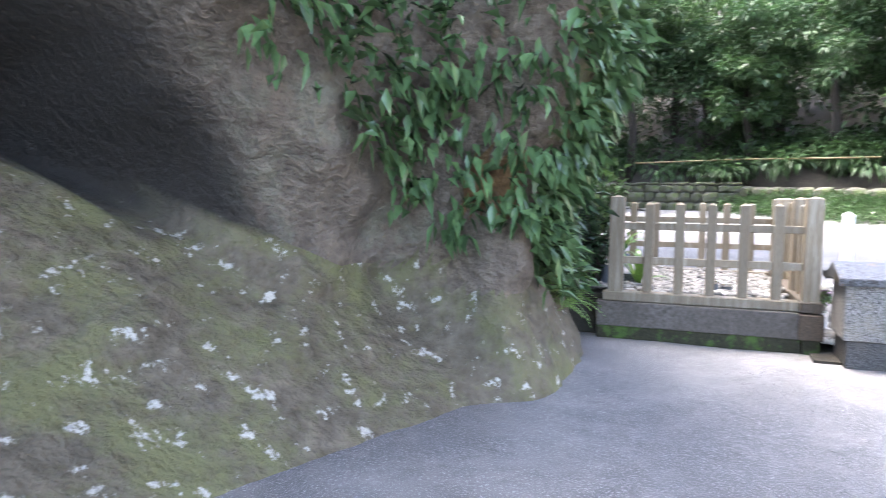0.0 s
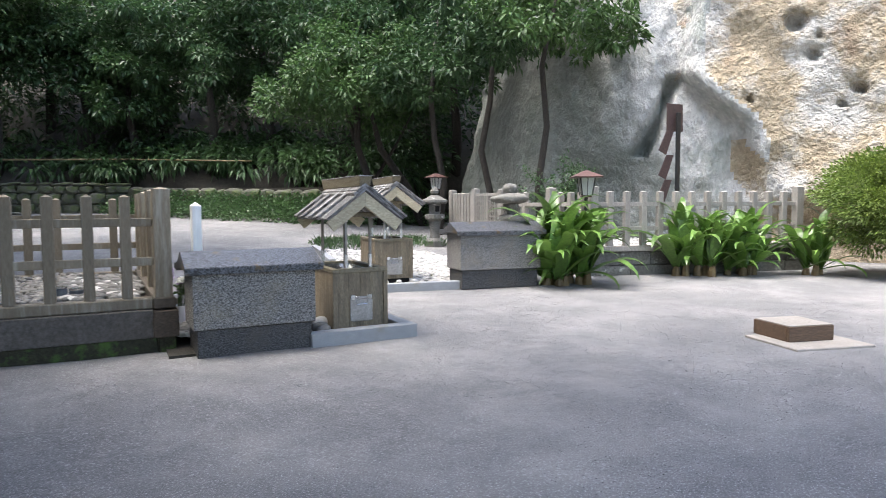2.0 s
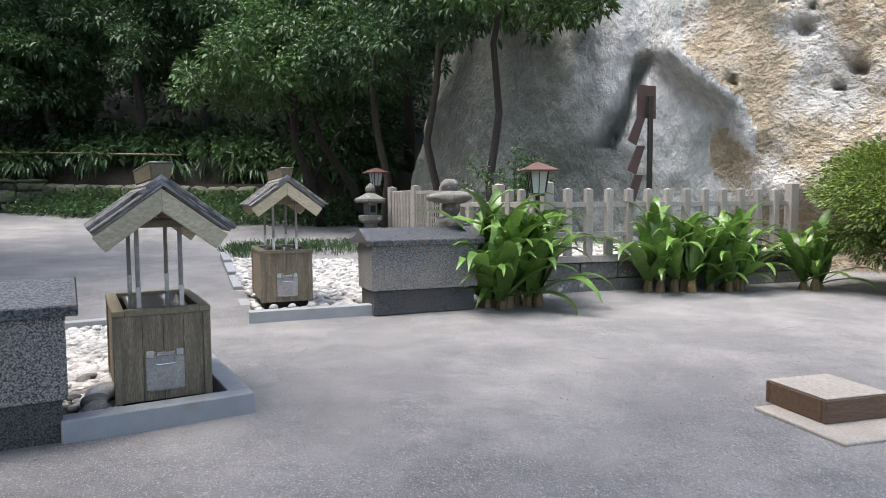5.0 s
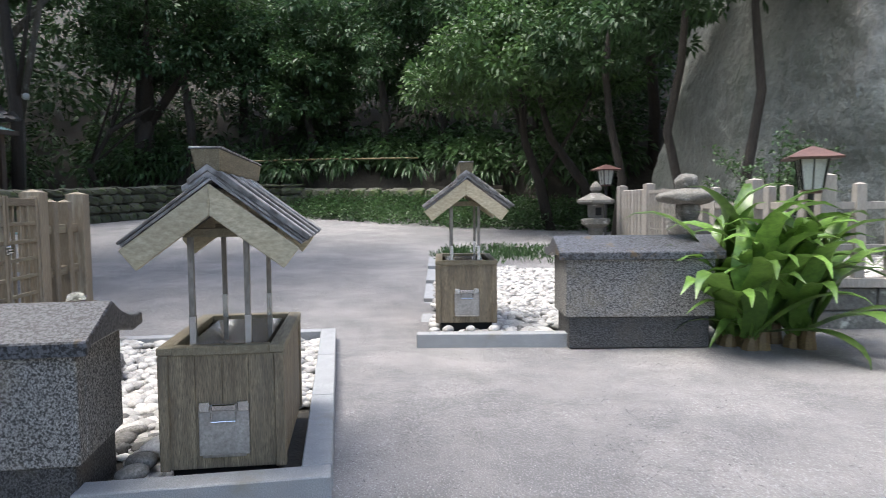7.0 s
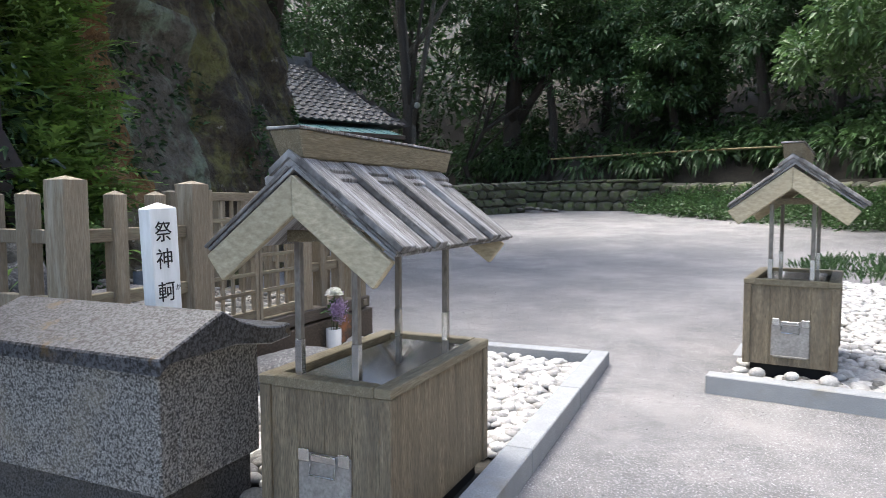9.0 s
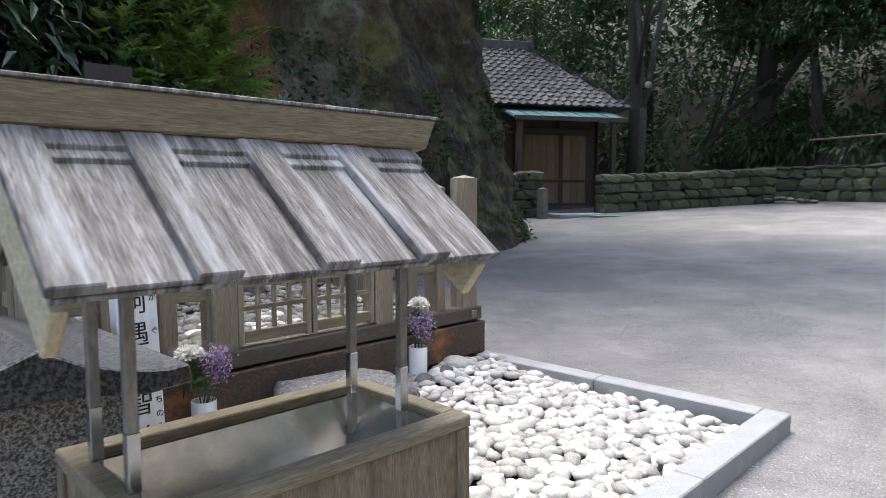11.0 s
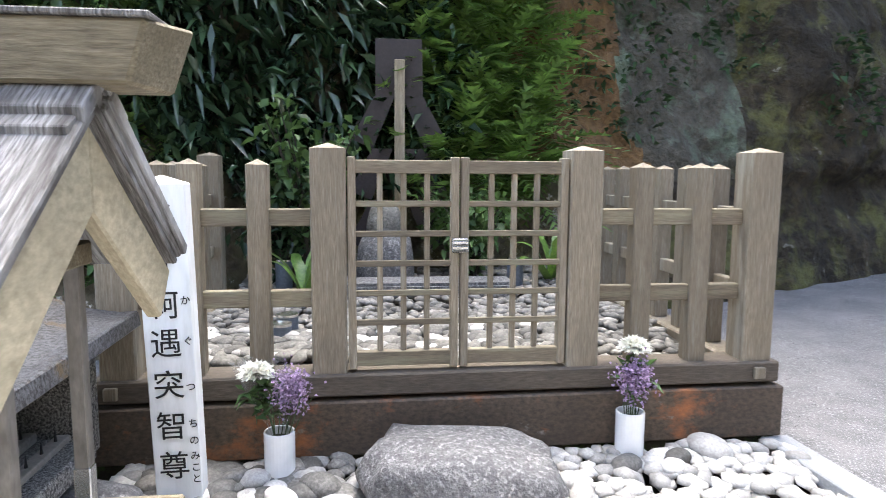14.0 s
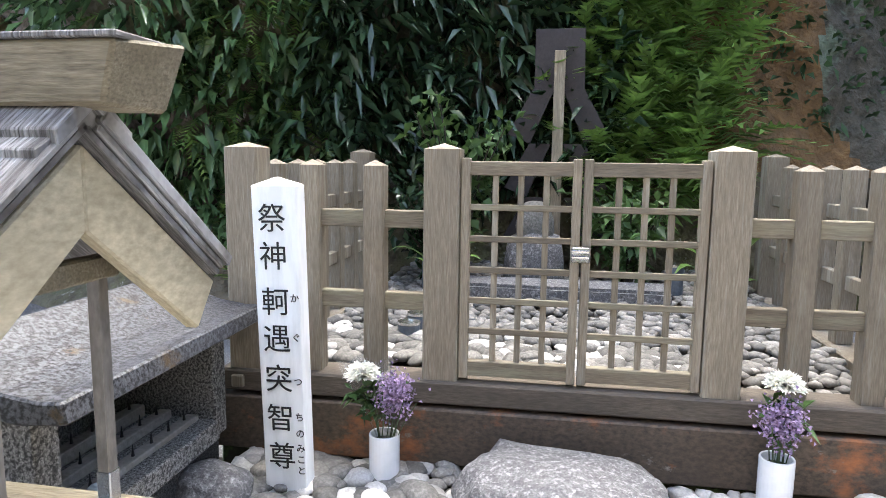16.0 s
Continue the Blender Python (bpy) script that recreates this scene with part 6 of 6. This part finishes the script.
def tree(m, label, trunk_pts, radii, clumps, n_, leaf, material, bark, seed, limbs=5):
    """A tapered trunk with limbs; the crown is many leaves in uneven clumps (centre, radii)."""
    r_ = np.random.default_rng(seed)
    t = thing("tree", m, label, "tree")
    bm = bm_tube(trunk_pts, radii, 10)
    tops = [Vector(p) for p in trunk_pts]
    for k in range(min(limbs, len(clumps))):
        c = Vector(clumps[k][0])
        s_ = tops[max(1, len(tops) - 2 - k % 2)]
        bm_tube([tuple(s_), tuple(s_.lerp(c, 0.5) + Vector((0, 0, -0.15))), tuple(c)], [radii[-2] * 0.7, radii[-1] * 0.8, 0.02], 6, bm)
    part("trunk", bm, bark, t, smooth=True)
    total = sum(c[1][0] * c[1][2] for c in clumps)
    pts, dirs = [], []
    for c, rad in clumps:
        k = int(n_ * rad[0] * rad[2] / total)
        sub = max(6, k // 60)
        cc, dd = shell_points(sub, c, rad, r_, 0.35)
        q, e = clumped(k, cc, np.array(rad) * 0.30, r_)
        pts.append(q)
        dirs.append(e + np.array([0, 0, -0.1]))
    link("crown", leaves("crown", np.concatenate(pts), np.concatenate(dirs), leaf, leaf * 0.48, r_), material, t)
    return t


def crown(cx, cy, cz, r, k, r_):
    """A handful of clumps round a centre."""
    out = [((cx, cy, cz), (r * 0.75, r * 0.75, r * 0.6))]
    for i in range(k):
        a = i * 2.4 + r_.uniform(-0.4, 0.4)
        rr = r * r_.uniform(0.5, 0.95)
        out.append(((cx + rr * math.cos(a), cy + rr * math.sin(a), cz + r * r_.uniform(-0.5, 0.7)), (r * r_.uniform(0.3, 0.5), r * r_.uniform(0.3, 0.5), r * r_.uniform(0.22, 0.38))))
    return out


r7 = np.random.default_rng(70)
tree(pose(7.3, 13.9, 0.5), "round-crowned evergreen tree with a leaning trunk at the square's edge",
     [(0, 0, -0.2), (-0.35, 0, 1.3), (-0.75, 0, 2.4), (-0.9, 0, 4.0)], [0.16, 0.13, 0.10, 0.05], crown(-0.75, -0.2, 4.6, 2.5, 12, r7), 16000, 0.17, M_LEAF_MID, M_BARK, 71, 3)
tree(pose(8.6, 13.4, 0.5), "dark evergreen with a slanting trunk near the cliff",
     [(0, 0, -0.2), (-0.6, 0, 1.2), (-1.5, 0, 2.4), (-1.9, 0, 3.8)], [0.15, 0.13, 0.10, 0.05], crown(-0.6, 0.6, 5.4, 1.9, 8, r7), 7000, 0.19, M_LEAF_DARK, M_BARK, 72, 0)
tree(pose(7.6, 10.4, 0.35), "slim dark tree at the cliff foot with hanging leafy sprays",
     [(0, 0, -0.2), (0.18, 0, 1.4), (-0.1, 0, 2.6), (-0.2, 0, 3.6), (0, 0, 5.8)], [0.10, 0.09, 0.08, 0.07, 0.04], crown(0.1, -0.1, 4.8, 1.8, 11, r7), 4500, 0.17, M_LEAF_DARK, M_BARK, 73, 0)
tree(pose(7.9, 8.3, 0.3), "dark straight tree at the cliff foot with a high crown",
     [(0, 0, -0.2), (0.14, 0, 1.0), (-0.12, 0.05, 2.2), (0.1, 0, 3.4), (0.3, 0, 6.2)], [0.10, 0.085, 0.08, 0.07, 0.04], crown(0.0, -0.3, 5.0, 1.9, 12, r7), 4500, 0.16, M_LEAF_DARK, M_BARK, 74, 0)
tree(pose(8.15, 6.3, 0.4), "leafy tree overhanging the pale cliff",
     [(0, 0, -0.2), (-0.1, 0, 1.2), (0.12, 0, 2.5), (0.05, 0.1, 3.8), (0.3, -0.2, 5.6)], [0.09, 0.08, 0.07, 0.06, 0.03], crown(0.1, -0.6, 4.9, 1.6, 11, r7), 5500, 0.15, M_LEAF_MID, M_BARK, 75, 0)
tree(pose(-9.6, 21.8, 1.0), "tall pale-barked tree behind the mossy wall",
     [(0, 0, -0.2), (0.15, 0, 3), (-0.1, 0, 6), (-0.5, 0, 11)], [0.26, 0.22, 0.19, 0.12], crown(-0.3, 0, 10.5, 3.2, 10, r7), 5500, 0.24, M_LEAF_MID, M_BARK_PALE, 76)
tree(pose(-7.0, 23.2, 1.1), "bent slender tree behind the mossy wall",
     [(0, 0, -0.2), (-0.7, 0, 1.6), (0.1, 0, 3.0), (1.6, 0, 3.9)], [0.13, 0.11, 0.09, 0.05], crown(1.2, 0.4, 6.2, 2.0, 9, r7), 4500, 0.2, M_LEAF_DARK, M_BARK, 77)
tree(pose(-6.0, 24.0, 1.2), "thick dark-trunked tree in the shade of the woods",
     [(0, 0, -0.2), (0.05, 0, 3), (0.2, 0, 6), (0, 0, 9)], [0.40, 0.36, 0.30, 0.2], crown(0.2, 0, 8.0, 3.0, 10, r7), 5500, 0.22, M_LEAF_DARK, M_BARK, 78)
flood = thing("flood_lamp", pose(-8.95, 21.35, 5.05), "small round white lamp fixed to the pale-barked tree", "lamp")
part("globe", bm_lathe([(0.03, -0.12), (0.10, -0.08), (0.125, 0.0), (0.10, 0.08), (0.04, 0.115)], 14), M_SHADE, flood, smooth=True)
part("bracket", bm_tube([(0.0, 0.05, -0.02), (-0.3, 0.25, -0.06), (-0.58, 0.45, -0.1)], [0.022, 0.022, 0.022], 6), M_IRON, flood)
for i, (x, y, z, h, r, mm) in enumerate(((-4.2, 23.6, 2.2, 6.0, 2.6, M_LEAF_DARK), (-1.2, 24.4, 2.6, 5.2, 2.4, M_LEAF_DARK), (1.6, 24.2, 3.0, 5.8, 2.6, M_LEAF_DARK), (3.2, 21.6, 2.4, 5.6, 2.4, M_LEAF_DARK),
                                         (5.2, 20.8, 2.4, 6.6, 2.8, M_LEAF_DARK), (0.4, 23.2, 2.5, 3.6, 1.7, M_LEAF_LIGHT), (7.8, 18.0, 2.0, 6.5, 2.8, M_LEAF_DARK), (-2.6, 26.0, 3.6, 7.0, 3.0, M_LEAF_MID),
                                         (-14.5, 22.0, 1.5, 8.5, 3.6, M_LEAF_DARK), (-19.0, 17.0, 1.0, 9.0, 4.0, M_LEAF_MID), (-11.5, 26.0, 2.0, 9.5, 3.5, M_LEAF_DARK), (10.8, 15.6, 1.2, 7.5, 2.6, M_LEAF_DARK))):
    tree(pose(x, y, z), "woodland tree with dense green crown on the slope", [(0, 0, -0.6), (0.1, 0, h * 0.35), (-0.15, 0, h * 0.7), (0, 0, h)], [0.2, 0.17, 0.13, 0.07],
         crown(0, -0.2, h * 0.85, r * 1.1, 12, r7), 8000, 0.22, mm, M_BARK, 90 + i, 1)
for i, (x, y, z, h, r, mm) in enumerate(((-7.5, 8.6, 3.5, 5.5, 3.0, M_LEAF_MID), (-10.5, 12.0, 1.0, 10.5, 3.4, M_LEAF_MID), (-8.5, 19.5, 1.0, 10.0, 3.4, M_LEAF_DARK), (-14.0, 17.0, 1.0, 10.5, 3.8, M_LEAF_LIGHT), (-5.0, 5.0, 4.5, 4.6, 2.6, M_LEAF_DARK), (-5.4, -2.8, 5.1, 2.2, 2.2, M_LEAF_MID), (-5.6, -6.5, 5.6, 2.6, 2.6, M_LEAF_MID))):
    tree(pose(x, y, z), "tall leafy tree shading the house and the rock", [(0, 0, -0.6), (0.1, 0, h * 0.35), (-0.15, 0, h * 0.7), (0, 0, h)], [0.2, 0.17, 0.13, 0.07],
         crown(0, -0.2, h, r, 12, r7), 8000, 0.24, mm, M_BARK, 120 + i, 2)
# unseen trees, added so that their crowns shade the rock and the yard
for i, (x, y, z, cx, cy, cz, r) in enumerate(((-5.2, -4.6, 5.5, 4.2, 1.4, 3.2, 3.0), (-5.5, -8.5, 5.5, 4.4, 0.2, 3.0, 3.4), (-5.4, 8.2, 5.0, 3.4, 0.2, 4.2, 3.3), (-5.2, -5.8, 5.5, 5.6, 1.2, 2.4, 3.1))):
    tree(pose(x, y, z), "unseen leaning tree added to shade the rock and the yard", [(0, 0, -0.6), (0.5, 0, 1.6), (cx * 0.6, cy * 0.6, cz * 0.75), (cx, cy, cz)], [0.2, 0.17, 0.13, 0.07],
         crown(cx, cy, cz, r, 12, r7), 12000, 0.24, M_LEAF_DARK, M_BARK, 140 + i, 3)
# distant woods that close the view
cs = hill_points(330, 5, 15, 6, 80, 1.0, 9.5, r6)
p, d = clumped(30000, cs, np.array([1.5, 1.5, 1.0]), r6)
foliage_stuff("far_woods", "dense dark evergreen woods on the hill", p, d + np.array([0, -0.4, 0.0]), 0.42, 0.2, M_LEAF_DARK, r6)
cs = np.array([(x, y, z) for x, y, z in zip(r6.uniform(-30, -8, 150), r6.uniform(22, 36, 150), r6.uniform(1.0, 9.5, 150))])
p, d = clumped(13000, cs, np.array([1.5, 1.5, 1.0]), r6)
foliage_stuff("far_woods", "green woods behind the house", p, d, 0.38, 0.18, M_LEAF_DARK, r6)


# ---- growth on the west rock ----
def sheet_points(grid, keep, n_, r_):
    """Random places on a rock sheet that pass a test, with their outward normals."""
    ns, nz, _ = grid.shape
    ps, nn = [], []
    while len(ps) < n_:
        i, k = r_.integers(0, ns - 1), r_.integers(0, nz - 1)
        a, b = r_.uniform(0, 1, 2)
        q = grid[i, k] * (1 - a) * (1 - b) + grid[i + 1, k] * a * (1 - b) + grid[i, k + 1] * (1 - a) * b + grid[i + 1, k + 1] * a * b
        if keep(*q):
            nr = np.cross(grid[i, k + 1] - grid[i, k], grid[i + 1, k] - grid[i, k])
            nr = -nr / (np.linalg.norm(nr) + 1e-9)
            if nr[0] < 0:
                nr = -nr
            ps.append(q)
            nn.append(nr)
    return np.array(ps), np.array(nn)


def nz_(x, y, z, s_=1.1):
    return noise.noise(Vector((x, y, z)) * s_)


r8 = np.random.default_rng(88)
# glossy drooping leaves: the hedge-like growth behind the fence and over the pillar
p, nn = sheet_points(LEFT, lambda x, y, z: -0.6 < y < 1.7 and 1.25 + 0.25 * nz_(x, y, z) < z < 5.2 and x < -1.5, 8500, r8)
p = p + nn * r8.uniform(0.05, 0.45, (len(p), 1)) + r8.normal(0, 0.05, p.shape)
foliage_stuff("hanging_foliage", "dark glossy leaves hanging over the rock behind the fence", p, nn * 0.6 + np.array([0, 0, -0.2]) + r8.normal(0, 0.55, p.shape), 0.19, 0.056, M_LEAF_GLOSS, r8, 0.3)
p, nn = sheet_points(LEFT, lambda x, y, z: -3.7 < y < -0.3 and z > float(np.interp(y, (-3.9, -3.5, -2.9, -2.4, -2.0, -1.2), (2.6, 2.15, 1.8, 1.6, 0.95, 0.6))) + 0.25 * nz_(x, y, z) and z < 3.8 and x > -3.6, 6000, r8)
p = p + nn * r8.uniform(0.0, 0.28, (len(p), 1))
foliage_stuff("hanging_foliage", "mixed glossy leaves growing down over the rock pillar", p, nn * 0.8 + np.array([0, 0, -0.35]) + r8.normal(0, 0.4, p.shape), 0.15, 0.064, M_LEAF_PILLAR, r8, 0.25)
p, nn = sheet_points(LEFT, lambda x, y, z: -6.5 < y < -2.6 and z > 2.7 + 0.25 * nz_(x, y, z), 1500, r8)
p = p + nn * r8.uniform(0.0, 0.25, (len(p), 1))
foliage_stuff("hanging_foliage", "leaves along the upper edge of the overhang", p, nn * 0.6 + np.array([0, 0, 0.1]) + r8.normal(0, 0.4, p.shape), 0.15, 0.05, M_LEAF_GLOSS, r8, 0.3)


def fern_stuff(label, pts, dirs, scale, r_):
    n_ = len(pts)
    ms = frames_from(pts, dirs, np.tile([0.0, 0, 1], (n_, 1)) + r_.normal(0, 0.25, (n_, 3)), scale)
    ob = link("ferns", stamp("ferns", FERN_V, FERN_T, ms), M_FERN)
    return tagged(ob, label, "ferns", kind="stuff")


p, nn = sheet_points(LEFT, lambda x, y, z: 1.3 < y < 2.5 and 1.0 < z < 3.6 and z < 3.4 - 0.8 * (y - 2.2), 800, r8)
fern_stuff("light green ferns growing thickly on the rock behind the plaque", p, nn + np.array([0, 0, 0.15]) + r8.normal(0, 0.45, p.shape), r8.uniform(0.38, 0.78, len(p)), r8)
p, nn = sheet_points(LEFT, lambda x, y, z: -2.5 < y < -0.3 and 0.35 < z < 2.6 and y > -1.0 - 0.35 * z + 0.3 * nz_(x, y, z, 0.9), 420, r8)
fern_stuff("light green ferns on the rock pillar beside the fence", p, nn + r8.normal(0, 0.45, p.shape), r8.uniform(0.2, 0.42, len(p)), r8)
p, nn = sheet_points(LEFT, lambda x, y, z: -0.8 < y < 1.6 and 2.0 < z < 5.0, 130, r8)
fern_stuff("ferns among the dark leaves behind the fence", p, nn + r8.normal(0, 0.45, p.shape), r8.uniform(0.25, 0.5, len(p)), r8)
p, nn = sheet_points(LEFT, lambda x, y, z: 2.6 < y < 9.5 and 0.2 < z < 5.5 and nz_(x, y, z, 0.7) > 0.12, 1500, r8)
foliage_stuff("rock_creepers", "small dark creepers on the mossy rock", p + nn * 0.05, nn + r8.normal(0, 0.6, p.shape), 0.10, 0.05, M_LEAF_DARK, r8)
p, nn = sheet_points(RIGHT, lambda x, y, z: y > 5.0 and z > 5.2 + 1.2 * nz_(x, y, z, 0.5), 2600, r8)
foliage_stuff("cliff_foliage", "leafy growth over the upper cliff", p + nn * 0.2, r8.normal(0, 0.6, p.shape) + np.array([-0.6, -0.2, -0.1]), 0.22, 0.10, M_LEAF_MID, r8)
